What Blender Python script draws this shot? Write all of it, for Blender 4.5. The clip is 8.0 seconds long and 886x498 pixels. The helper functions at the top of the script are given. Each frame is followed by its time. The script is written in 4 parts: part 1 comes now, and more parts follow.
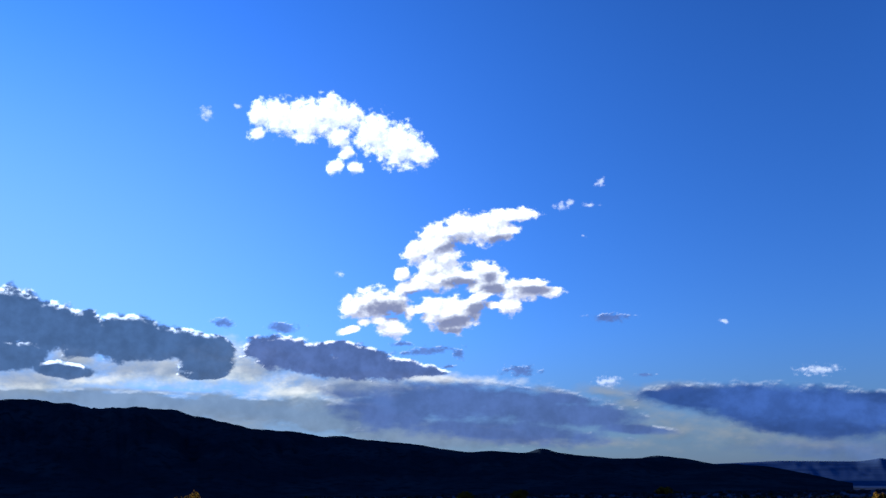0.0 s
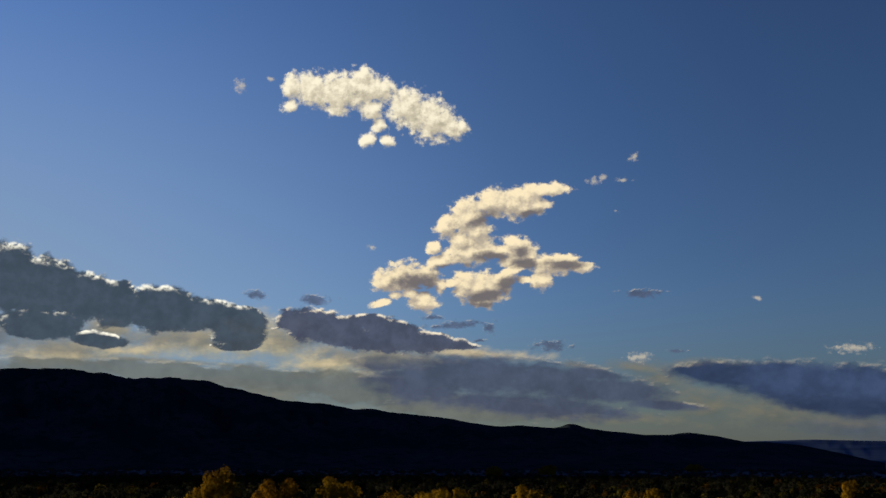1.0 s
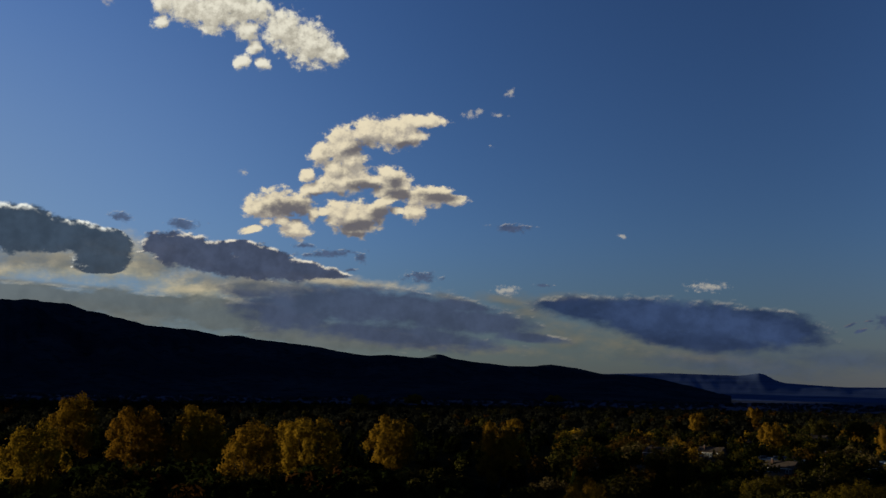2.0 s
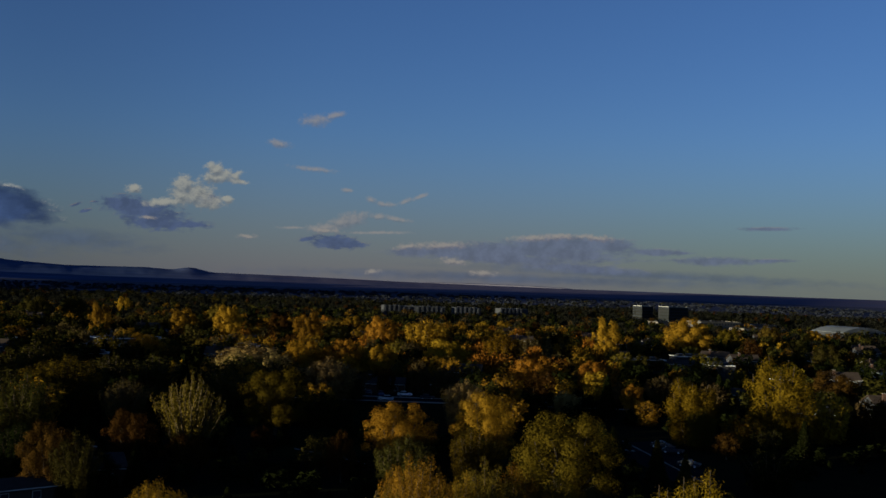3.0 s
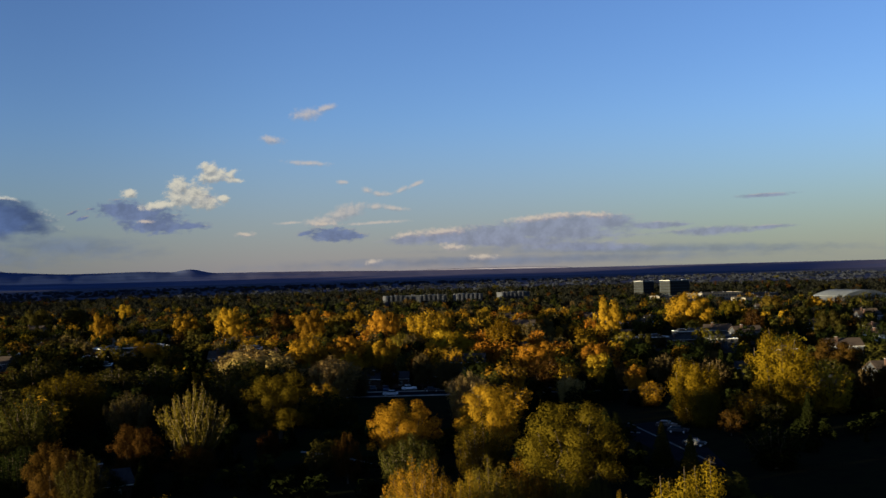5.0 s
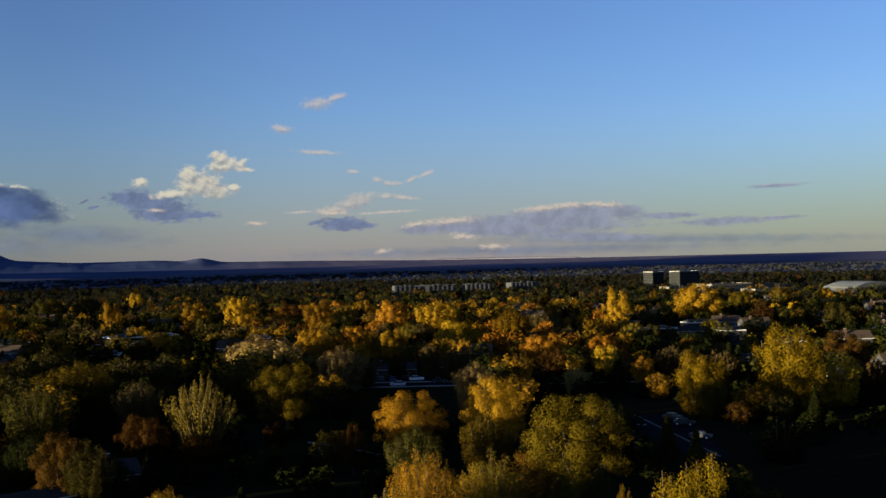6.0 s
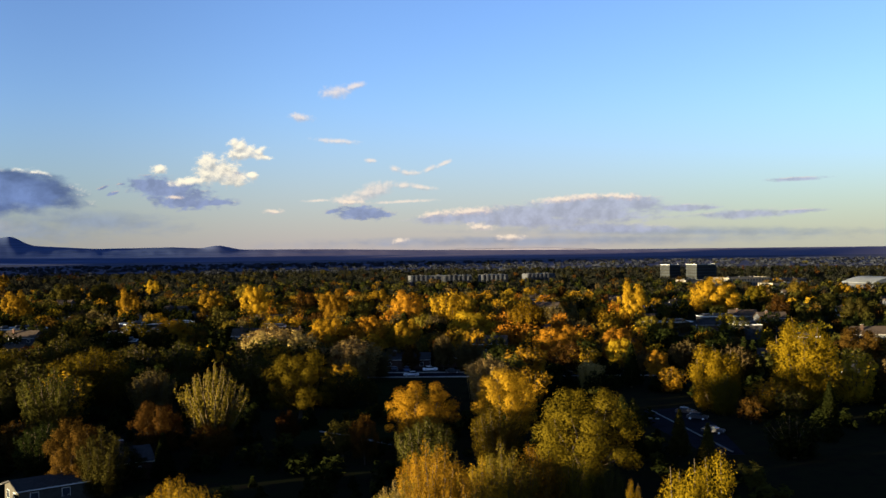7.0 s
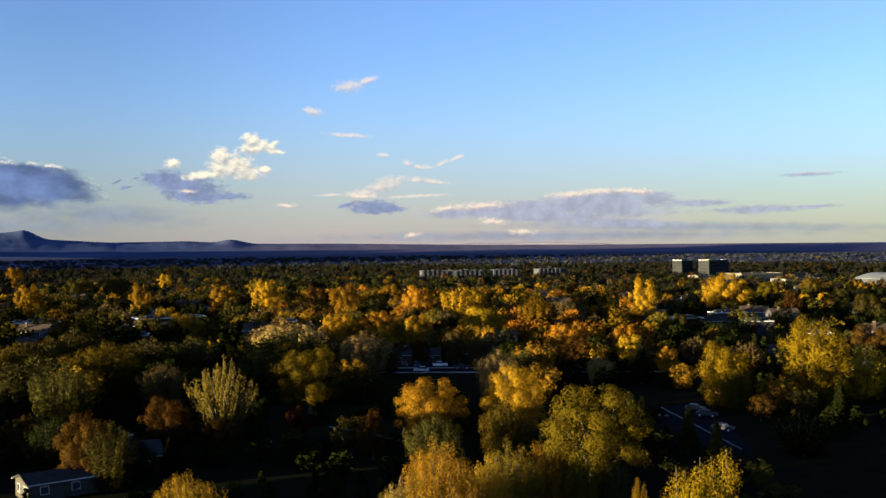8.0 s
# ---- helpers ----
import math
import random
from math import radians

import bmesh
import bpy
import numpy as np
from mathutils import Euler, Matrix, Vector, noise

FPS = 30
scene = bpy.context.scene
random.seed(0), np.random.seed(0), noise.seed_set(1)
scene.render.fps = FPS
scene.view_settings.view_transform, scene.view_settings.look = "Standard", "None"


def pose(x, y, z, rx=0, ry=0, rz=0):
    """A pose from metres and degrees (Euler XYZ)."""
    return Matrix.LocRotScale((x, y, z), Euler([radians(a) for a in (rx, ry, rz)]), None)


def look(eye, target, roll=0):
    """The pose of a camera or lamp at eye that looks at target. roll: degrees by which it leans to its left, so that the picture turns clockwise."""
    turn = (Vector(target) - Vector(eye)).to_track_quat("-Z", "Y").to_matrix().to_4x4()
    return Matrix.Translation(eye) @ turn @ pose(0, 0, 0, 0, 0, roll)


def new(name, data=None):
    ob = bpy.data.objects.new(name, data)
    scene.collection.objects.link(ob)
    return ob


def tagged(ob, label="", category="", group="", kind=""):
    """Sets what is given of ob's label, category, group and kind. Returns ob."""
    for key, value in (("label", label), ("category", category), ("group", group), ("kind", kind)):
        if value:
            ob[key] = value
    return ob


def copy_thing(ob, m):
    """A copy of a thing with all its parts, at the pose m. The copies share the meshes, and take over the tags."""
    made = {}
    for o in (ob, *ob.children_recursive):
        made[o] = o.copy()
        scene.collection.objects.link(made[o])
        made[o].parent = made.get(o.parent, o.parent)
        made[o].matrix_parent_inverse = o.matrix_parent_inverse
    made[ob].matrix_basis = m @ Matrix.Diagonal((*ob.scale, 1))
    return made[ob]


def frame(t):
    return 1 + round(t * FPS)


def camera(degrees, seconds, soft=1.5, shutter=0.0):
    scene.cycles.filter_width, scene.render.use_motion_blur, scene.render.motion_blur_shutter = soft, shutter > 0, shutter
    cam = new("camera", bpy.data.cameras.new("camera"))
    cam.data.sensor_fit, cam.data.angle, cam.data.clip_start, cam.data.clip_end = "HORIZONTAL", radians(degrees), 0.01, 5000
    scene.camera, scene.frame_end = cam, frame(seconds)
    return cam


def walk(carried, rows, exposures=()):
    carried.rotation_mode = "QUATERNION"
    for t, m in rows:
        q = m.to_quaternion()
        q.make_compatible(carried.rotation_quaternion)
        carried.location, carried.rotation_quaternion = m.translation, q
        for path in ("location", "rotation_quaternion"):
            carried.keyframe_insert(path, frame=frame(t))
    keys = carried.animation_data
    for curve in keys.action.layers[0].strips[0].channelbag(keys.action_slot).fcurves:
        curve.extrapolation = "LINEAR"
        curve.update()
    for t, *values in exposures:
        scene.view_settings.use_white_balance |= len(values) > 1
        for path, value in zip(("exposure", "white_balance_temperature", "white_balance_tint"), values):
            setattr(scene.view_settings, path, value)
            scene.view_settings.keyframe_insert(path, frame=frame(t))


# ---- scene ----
# camera: a small drone that climbs a little while it turns from the foothills to the plain
cam = camera(47.0, 8.0, 1.5)
PATH = [
    (0.0, pose(-2.6, -1.6, 31.6, 102.99, 0.74, 47.85)),
    (0.5, pose(-2.2, -1.3, 32.7, 100.91, -0.13, 49.18)),
    (1.0, pose(-1.8, -1.0, 33.8, 101.54, -0.10, 49.48)),
    (1.5, pose(-1.4, -0.6, 34.4, 102.32, -0.75, 48.16)),
    (2.0, pose(-1.0, -0.3, 34.6, 97.69, -0.87, 42.13)),
    (2.1, pose(-0.92, -0.27, 34.66, 96.75, -1.10, 38.14)),
    (2.2, pose(-0.84, -0.24, 34.72, 96.12, -1.25, 32.30)),
    (3.3, pose(0.0, 0.0, 35.2, 91.59, -1.58, -2.82)),
    (3.5, pose(0.05, 0.0, 35.5, 91.24, -0.84, -2.39)),
    (4.0, pose(0.35, 0.0, 35.95, 91.14, 0.90, -1.11)),
    (4.5, pose(0.65, 0.0, 36.4, 91.20, 1.42, 0.00)),
    (6.0, pose(1.65, 0.0, 37.1, 90.56, 1.36, 1.04)),
    (6.5, pose(1.95, 0.0, 37.3, 90.18, 0.95, 1.78)),
    (7.0, pose(2.25, 0.0, 37.4, 90.01, 0.70, 1.99)),
    (7.5, pose(2.55, 0.0, 37.55, 89.85, 0.70, 2.57)),
    (8.0, pose(2.85, 0.0, 37.7, 89.71, 0.55, 2.68)),
]
EXPOSURES = [(0.0, 2.78, 4420, 20), (0.5, 2.1, 4300, 20), (0.65, 2.0, 4500, 18), (0.8, 1.95, 6300, 12), (1.1, 1.9, 6300, 12), (1.5, 1.8, 6200, 12), (2.0, 1.65, 5850, 12), (2.2, 1.5, 5600, 10),
             (3.3, 2.13, 5850, 10), (3.5, 2.26, 5950, 10), (4.0, 2.68, 6250, 12), (4.5, 2.9, 6300, 12), (6.0, 3.0, 6500, 12), (6.5, 3.24, 6600, 12), (7.0, 3.7, 6750, 13), (8.0, 3.72, 6750, 13)]
walk(cam, PATH, EXPOSURES)

# ---- light: a low sun over the foothills ----
SUN_AZ, SUN_EL = 118.0, 3.0  # degrees anticlockwise from +y, and above the horizon
sun_dir = Vector((-math.sin(radians(SUN_AZ)) * math.cos(radians(SUN_EL)), math.cos(radians(SUN_AZ)) * math.cos(radians(SUN_EL)), math.sin(radians(SUN_EL))))
lamp = bpy.data.lights.new("sun", "SUN")
lamp.energy, lamp.angle, lamp.color = 2.9, radians(0.6), (1.0, 0.84, 0.52)
sun = new("sun", lamp)
sun.matrix_world = look(sun_dir * 1000, (0, 0, 0))

world = bpy.data.worlds.new("evening_sky")
scene.world = world
world.use_nodes = True
world.cycles.sampling_method, world.cycles.sample_map_resolution = "MANUAL", 512
NT = world.node_tree
NT.nodes.clear()


def put(tree, sock, v):
    if isinstance(v, bpy.types.NodeSocket):
        tree.links.new(v, sock)
    else:
        sock.default_value = v


def math_node(tree, op, a, b=None, c=None, clamp=False):
    n = tree.nodes.new("ShaderNodeMath")
    n.operation, n.use_clamp = op, clamp
    for i, v in enumerate((a, b, c)):
        if v is not None:
            put(tree, n.inputs[i], v)
    return n.outputs[0]


def ramp01(tree, v, lo, hi):
    n = tree.nodes.new("ShaderNodeMapRange")
    n.interpolation_type = "SMOOTHSTEP"
    for i, x in enumerate((v, lo, hi, 0.0, 1.0)):
        put(tree, n.inputs[i], x)
    return n.outputs[0]


def mix_rgb(tree, fac, a, b, blend="MIX"):
    n = tree.nodes.new("ShaderNodeMix")
    n.data_type, n.blend_type = "RGBA", blend
    for sock, v in ((n.inputs[0], fac), (n.inputs[6], a), (n.inputs[7], b)):
        put(tree, sock, v)
    return n.outputs[2]


def noise_node(tree, vec, scale, detail=5.0, rough=0.55, distort=0.0, dims="3D"):
    n = tree.nodes.new("ShaderNodeTexNoise")
    n.noise_dimensions = dims
    for key, v in (("Scale", scale), ("Detail", detail), ("Roughness", rough), ("Distortion", distort)):
        n.inputs[key].default_value = v
    if vec is not None:
        tree.links.new(vec, n.inputs["Vector"])
    return n.outputs[0]


# clouds: puffs given as (turn, height, half width, half height, tilt) in degrees of the sky
ARCH = [(58.4, 20.4, 0.55, 0.8, 10), (58.5, 19.3, 0.52, 0.34, -28), (57.2, 20.3, 1.12, 0.92, -4), (55.7, 20.2, 1.49, 1.05, -3), (54.3, 20.4, 1.13, 1.06, 2), (54.2, 21.3, 0.33, 0.43, -3), (53.3, 20.4, 1.13, 0.69, 12), (53.7, 19.3, 0.72, 0.64, 26), (51.6, 19.4, 1.25, 1.14, 22), (50.2, 18.8, 1.38, 1.21, 22), (49, 18.4, 0.86, 0.64, 23), (48.4, 18.4, 0.53, 0.32, 18), (53.3, 18.4, 0.46, 0.38, -31), (53.9, 17.6, 0.56, 0.35, -26), (52.8, 17.6, 0.46, 0.35, 17), (55.8, 19.3, 0.72, 0.4, -3)]
HEAP_TOP = [(43.7, 14.8, 1.5, 0.38, -2), (45.2, 14.1, 1.37, 0.89, -5), (44.1, 13.9, 0.85, 0.48, -9), (46.7, 14.1, 0.98, 0.83, -20), (48.1, 13.4, 1.23, 0.96, -30), (49.3, 12.8, 0.71, 0.58, -40), (47.5, 12.4, 0.85, 0.89, -1), (48, 11.3, 1.49, 0.7, -6), (49.6, 10.9, 0.84, 0.41, -16), (50, 11.6, 0.42, 0.41, -1), (48.4, 11.9, 0.78, 0.7, -1), (46.5, 11.4, 0.97, 0.44, 0), (45.6, 11.9, 0.62, 0.38, 0), (45, 11.3, 1.06, 0.79, 10), (45.7, 10.8, 0.65, 0.32, 0)]
HEAP_LOW = [(43.3, 10.6, 1.44, 0.57, 0), (43.9, 9.8, 0.61, 0.63, 0), (41.8, 10.5, 1.02, 0.32, 3), (42.5, 10.9, 0.83, 0.28, 0), (48.3, 9.5, 0.71, 0.82, -1), (47.3, 9.3, 1.45, 0.92, 4), (46.2, 9.7, 0.96, 0.57, -20), (45.6, 10.3, 0.84, 0.29, -20), (44.9, 9.8, 0.45, 0.22, 0), (47.3, 8.6, 0.9, 0.38, -1), (51.8, 9.9, 1.61, 0.85, -4), (52.8, 9.7, 0.77, 0.51, -11), (50.5, 10, 0.9, 0.57, 9), (53, 8.5, 0.64, 0.22, -16), (52.2, 8.9, 0.48, 0.22, -11), (50.6, 8.6, 0.96, 0.54, 14), (51.3, 9, 0.58, 0.25, -1), (49.6, 9.5, 0.35, 0.41, 19), (49.1, 9.6, 0.39, 0.25, -1)]
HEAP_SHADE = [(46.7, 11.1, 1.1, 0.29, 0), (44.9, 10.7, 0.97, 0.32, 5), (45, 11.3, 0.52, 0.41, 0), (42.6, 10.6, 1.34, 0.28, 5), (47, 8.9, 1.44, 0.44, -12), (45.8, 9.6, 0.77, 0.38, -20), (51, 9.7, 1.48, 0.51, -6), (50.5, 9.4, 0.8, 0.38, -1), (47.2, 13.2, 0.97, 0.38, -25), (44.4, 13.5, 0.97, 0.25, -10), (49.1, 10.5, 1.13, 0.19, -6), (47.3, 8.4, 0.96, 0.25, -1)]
BANK = [(71.1, 6.8, 2.18, 0.81, -1), (71, 8.8, 2.07, 1.52, 4), (72.9, 9.1, 1.61, 1.79, -5), (69, 8.4, 1.7, 1.24, 5), (67.4, 8, 1.44, 1.25, 7), (65.2, 7.9, 1.83, 1.27, 2), (63.4, 7.7, 1.5, 0.97, 9), (61.9, 7.6, 1.4, 0.8, 8), (60.8, 6.8, 1.52, 0.92, -7), (60.9, 6, 1.33, 0.28, -2), (60.4, 7.5, 1.05, 0.61, 13), (75.2, 8.4, 2.06, 2.13, -5), (78, 8.4, 2.93, 2.35, -6), (68.2, 6.1, 1.56, 0.44, 5)]
BANK_HAZE = [(64.5, 6.4, 3.54, 0.72, 0), (70.1, 5.7, 3.29, 0.7, -3), (73.4, 6.3, 3.15, 1.14, -4), (57.8, 6.4, 2.17, 0.77, 3), (62.4, 6.4, 1.8, 0.61, -2), (53.4, 5.6, 4.09, 0.62, 3), (68, 6.6, 1.98, 0.65, -3)]
BANK_LOW = [(56.9, 7.3, 1.75, 0.9, 3), (58.1, 7.5, 0.68, 0.56, -2), (55.4, 7.1, 1.57, 0.72, 3), (53.8, 7.5, 1.33, 0.38, -1), (52.5, 7.1, 1.59, 0.47, 7), (52.8, 6.4, 3.32, 0.66, 3), (50.3, 6.4, 1.91, 0.5, 7), (49, 6.2, 1.33, 0.28, 3)]
SCRAPS = [(60.1, 8.8, 0.56, 0.22, 7), (56.7, 8.6, 0.79, 0.28, -2), (50.1, 7.7, 0.48, 0.13, -1), (48.7, 7.3, 1.44, 0.19, -4), (46.9, 7.1, 0.32, 0.25, 59), (43.4, 6.1, 0.88, 0.28, 0), (38.3, 8.9, 0.93, 0.22, 1), (36.6, 5.7, 0.52, 0.09, 0), (47.4, 6.4, 0.35, 0.09, -1), (49.8, 7.2, 0.48, 0.13, -1)]
WISPS = [(61.4, 20.2, 0.35, 0.31, -43), (59.6, 20.7, 0.23, 0.12, -4), (40.8, 15.2, 0.39, 0.19, 1), (40.3, 15.4, 0.26, 0.16, 1), (39.2, 15.2, 0.42, 0.13, 2), (38.5, 16.4, 0.25, 0.19, -37), (53.6, 11.6, 0.23, 0.16, -2), (32.2, 8.4, 0.21, 0.15, 2), (27.6, 5.6, 0.94, 0.23, 1), (39.6, 13.5, 0.16, 0.09, 1), (38.6, 5.4, 0.58, 0.28, 0)]
CREAM = [(59.4, 6.4, 3.38, 1.11, 6), (63.3, 6, 3.27, 0.73, 2), (55.4, 5.1, 3.59, 0.74, 3), (70.1, 5.3, 2.6, 0.58, -3), (67, 5.5, 3.14, 0.36, -3), (52.8, 5.3, 2.68, 0.56, -1), (47.7, 5.7, 3.8, 0.28, 3), (67.7, 6.7, 1.14, 0.54, -3)]
CREAM_FAR = [(59.2, 3.3, 5.18, 0.73, 7), (37.4, 4.2, 1.8, 0.99, 31), (35.4, 2.9, 3.24, 1.04, 20), (32.2, 2.3, 3.72, 0.96, 12), (38.6, 4.8, 2.45, 0.43, 6), (41.4, 4.9, 1.87, 0.28, 8), (35.3, 4.9, 2.7, 0.4, 0), (44.6, 2.3, 13.08, 0.46, 3), (28.2, 1.7, 4.38, 0.52, 6), (66.1, 5.1, 8.07, 0.18, 2)]
VEIL = [(70, 4.6, 4.11, 0.49, 1), (64.3, 4.4, 5.28, 0.66, 3), (58.6, 4.1, 5.21, 0.73, 5), (54, 3.7, 4.69, 0.93, 5), (48.9, 2.7, 5.02, 0.74, 4)]
BELT = [(47.7, 4.5, 5.21, 1.31, 5), (43, 4.1, 4.68, 1.18, 8), (50.7, 4.1, 3.46, 1.43, 3), (39.6, 3.6, 2.91, 0.83, 8), (44.6, 2.8, 6.55, 0.74, 5), (37.5, 2.8, 2.41, 0.3, 5), (52.8, 5.1, 1.89, 0.62, -1), (41.1, 4.5, 2.17, 0.37, 8)]
BELT_FAR = [(33.8, 4.4, 3.4, 0.73, 3), (30.9, 4, 4.29, 1.13, 4), (27.3, 3.7, 3.82, 1.11, 6), (35.5, 4.6, 1.65, 0.4, 0), (29, 2.8, 4.16, 0.65, 9), (24.3, 3.4, 3.13, 1.03, 9), (25.2, 3.5, 2.19, 0.82, 11), (27.8, 2.7, 4.41, 0.5, 5)]
FAR_HEAP = [(13.3, 5.8, 0.39, 0.31, -10), (13, 5.4, 0.85, 0.28, -10), (12.1, 5.2, 0.49, 0.12, 5), (14.9, 4.9, 0.45, 0.37, 0), (14.9, 4.3, 0.56, 0.46, 0), (14.2, 4.4, 0.72, 0.49, -10), (13.6, 4, 0.78, 0.31, 0), (15.8, 3.9, 0.95, 0.18, -8), (17.5, 4.5, 0.32, 0.18, 0), (12.6, 4.2, 0.3, 0.15, 1)]
FAR_PUFFS = [(7.8, 8.8, 0.91, 0.34, -8), (6.9, 9.1, 0.6, 0.19, -14), (9.9, 7.4, 0.65, 0.22, 10), (7.9, 6.1, 1.19, 0.16, 4), (6, 5, 0.31, 0.13, 1), (4.6, 4.5, 0.28, 0.16, 11), (3.8, 4.3, 0.57, 0.16, 1), (2.7, 4.5, 0.41, 0.16, -24), (1.9, 4.8, 0.48, 0.13, -24), (4.2, 3.6, 0.54, 0.19, 1), (3.2, 3.5, 0.82, 0.16, 6), (5.9, 3.3, 1.2, 0.41, -14), (7, 2.9, 1.25, 0.25, -7), (8.9, 2.8, 0.81, 0.09, -2), (4.2, 2.7, 1.58, 0.1, -2)]
FAR_PINK = [(4.4, 0.5, 0.4, 0.13, -6), (-1.8, 0.6, 0.7, 0.16, 1), (-0.1, 1.2, 0.7, 0.19, 6), (7.1, 2.7, 0.69, 0.13, 1), (0.7, 2.1, 1.65, 0.19, -3), (2.5, 2, 0.63, 0.16, -9), (-4.7, 2.7, 1.26, 0.19, -4), (-6, 2.8, 1.07, 0.16, -1), (-8, 2.8, 1.06, 0.16, 4), (11.4, 2.2, 0.46, 0.12, 1), (16.7, 3, 0.35, 0.09, 1)]
FAR_GREY = [(17, 3.4, 2.1, 0.52, 6), (17.9, 3.7, 1.21, 0.42, 0), (16.3, 2.8, 1.7, 0.46, 3), (14.8, 2.7, 1.64, 0.18, -2), (20.4, 3.5, 0.31, 0.09, -21), (19.9, 3.2, 0.31, 0.09, -21), (19.5, 3.7, 0.25, 0.06, 0), (6.6, 2.1, 1.44, 0.38, 1), (8.1, 2.2, 0.5, 0.13, -14), (5.8, 2, 0.94, 0.28, 1), (13.6, 4.2, 0.72, 0.28, 11)]
FAR_BELT = [(2, 1.7, 1.78, 0.32, -3), (0.1, 1.8, 2.1, 0.44, -3), (-2.3, 1.9, 2.54, 0.57, 0), (-4.7, 2.3, 2.53, 0.41, -1), (-6.9, 2.4, 2.88, 0.5, 1), (-8.9, 2.4, 1.8, 0.44, 5), (-5.6, 1.9, 4.72, 0.47, 2), (-11.2, 2.1, 1.89, 0.22, -1), (-12.5, 2.1, 0.79, 0.09, -1), (-3.1, 1.5, 4.75, 0.41, 2), (-14.5, 1.7, 2.5, 0.25, -1), (-17.2, 1.8, 1.27, 0.12, -1), (-6.9, 1.1, 3.76, 0.28, 2), (-17.2, 3.5, 1.45, 0.12, -1)]
FAR_DARK = [(25.2, 3.3, 2.85, 0.76, 10), (27.2, 3.7, 2.63, 0.98, 8), (30.3, 4, 3.49, 1.01, 4)]
FAR_VEIL = [(20.7, 1.7, 4.18, 0.59, 4), (26.1, 1.4, 5.14, 0.71, 4), (-11.5, 0.8, 10.06, 0.28, 1), (-3.7, 0.4, 13.29, 0.29, 0)]


def sky_plane():
    """Degrees to the right of +y and above the horizon, as a vector."""
    co = NT.nodes.new("ShaderNodeTexCoord")
    sep = NT.nodes.new("ShaderNodeSeparateXYZ")
    NT.links.new(co.outputs["Generated"], sep.inputs[0])
    turn = math_node(NT, "MULTIPLY", math_node(NT, "ARCTAN2", sep.outputs[0], sep.outputs[1]), 57.29578)
    rise = math_node(NT, "MULTIPLY", math_node(NT, "ARCSINE", sep.outputs[2]), 57.29578)
    comb = NT.nodes.new("ShaderNodeCombineXYZ")
    NT.links.new(turn, comb.inputs[0])
    NT.links.new(rise, comb.inputs[1])
    comb.inputs[2].default_value = 1.0
    return comb.outputs[0], turn, rise


def shifted(vec, dx, dy):
    n = NT.nodes.new("ShaderNodeVectorMath")
    n.operation = "ADD"
    NT.links.new(vec, n.inputs[0])
    n.inputs[1].default_value = (dx, dy, 0)
    return n.outputs[0]


def dot(tree, vec, a):
    n = tree.nodes.new("ShaderNodeVectorMath")
    n.operation = "DOT_PRODUCT"
    tree.links.new(vec, n.inputs[0])
    n.inputs[1].default_value = a
    return n.outputs["Value"]


def cloud_group(blobs, grow, scale, ragged, stretch, detail):
    """A node group: above 0 inside a set of ragged puffs, 1 at the middle of a puff."""
    tree = bpy.data.node_groups.new("puffs", "ShaderNodeTree")
    tree.interface.new_socket("sky", in_out="INPUT", socket_type="NodeSocketVector")
    tree.interface.new_socket("depth", in_out="OUTPUT", socket_type="NodeSocketFloat")
    vec = tree.nodes.new("NodeGroupInput").outputs[0]
    near = None
    for az, el, rx, ry, tilt in blobs:
        c, s = math.cos(radians(-tilt)), math.sin(radians(-tilt))
        rx, ry = rx * grow, ry * grow
        u = dot(tree, vec, (c / rx, s / rx, (c * az - s * el) / rx))
        v = dot(tree, vec, (-s / ry, c / ry, (-s * az - c * el) / ry))
        d = math_node(tree, "MULTIPLY_ADD", u, u, math_node(tree, "MULTIPLY", v, v))
        near = d if near is None else math_node(tree, "SMOOTH_MIN", near, d, 0.35)
    near = math_node(tree, "SQRT", math_node(tree, "MAXIMUM", near, 0.0))
    flat = tree.nodes.new("ShaderNodeVectorMath")
    flat.operation = "MULTIPLY"
    tree.links.new(vec, flat.inputs[0])
    flat.inputs[1].default_value = (1, stretch, 1)
    n = noise_node(tree, flat.outputs[0], scale, detail, 0.6)
    out = math_node(tree, "ADD", math_node(tree, "SUBTRACT", 1.0, near), math_node(tree, "MULTIPLY", math_node(tree, "SUBTRACT", n, 0.5), ragged))
    tree.links.new(out, tree.nodes.new("NodeGroupOutput").inputs[0])
    return tree


def cloud(vec, group):
    n = NT.nodes.new("ShaderNodeGroup")
    n.node_tree = group
    NT.links.new(vec, n.inputs[0])
    return n.outputs[0]


plane, turn, rise = sky_plane()
sky = NT.nodes.new("ShaderNodeTexSky")
sky.sky_type, sky.sun_disc = "NISHITA", False
sky.sun_elevation, sky.sun_rotation = radians(SUN_EL), radians(-SUN_AZ)
sky.altitude, sky.air_density, sky.dust_density, sky.ozone_density = 1500, 1.0, 0.6, 2.0
col = mix_rgb(NT, 1.0, sky.outputs[0], (0.097, 0.112, 0.166, 1), "MULTIPLY")
glow = math_node(NT, "SUBTRACT", 1.46, math_node(NT, "MULTIPLY", ramp01(NT, turn, -76.0, -20.0), 0.73))
glow = math_node(NT, "ADD", glow, math_node(NT, "MULTIPLY", ramp01(NT, turn, -26.0, -6.0), 0.17))
grey = NT.nodes.new("ShaderNodeCombineColor")
for i in range(3):
    NT.links.new(glow, grey.inputs[i])
col = mix_rgb(NT, 1.0, col, grey.outputs[0], "MULTIPLY")
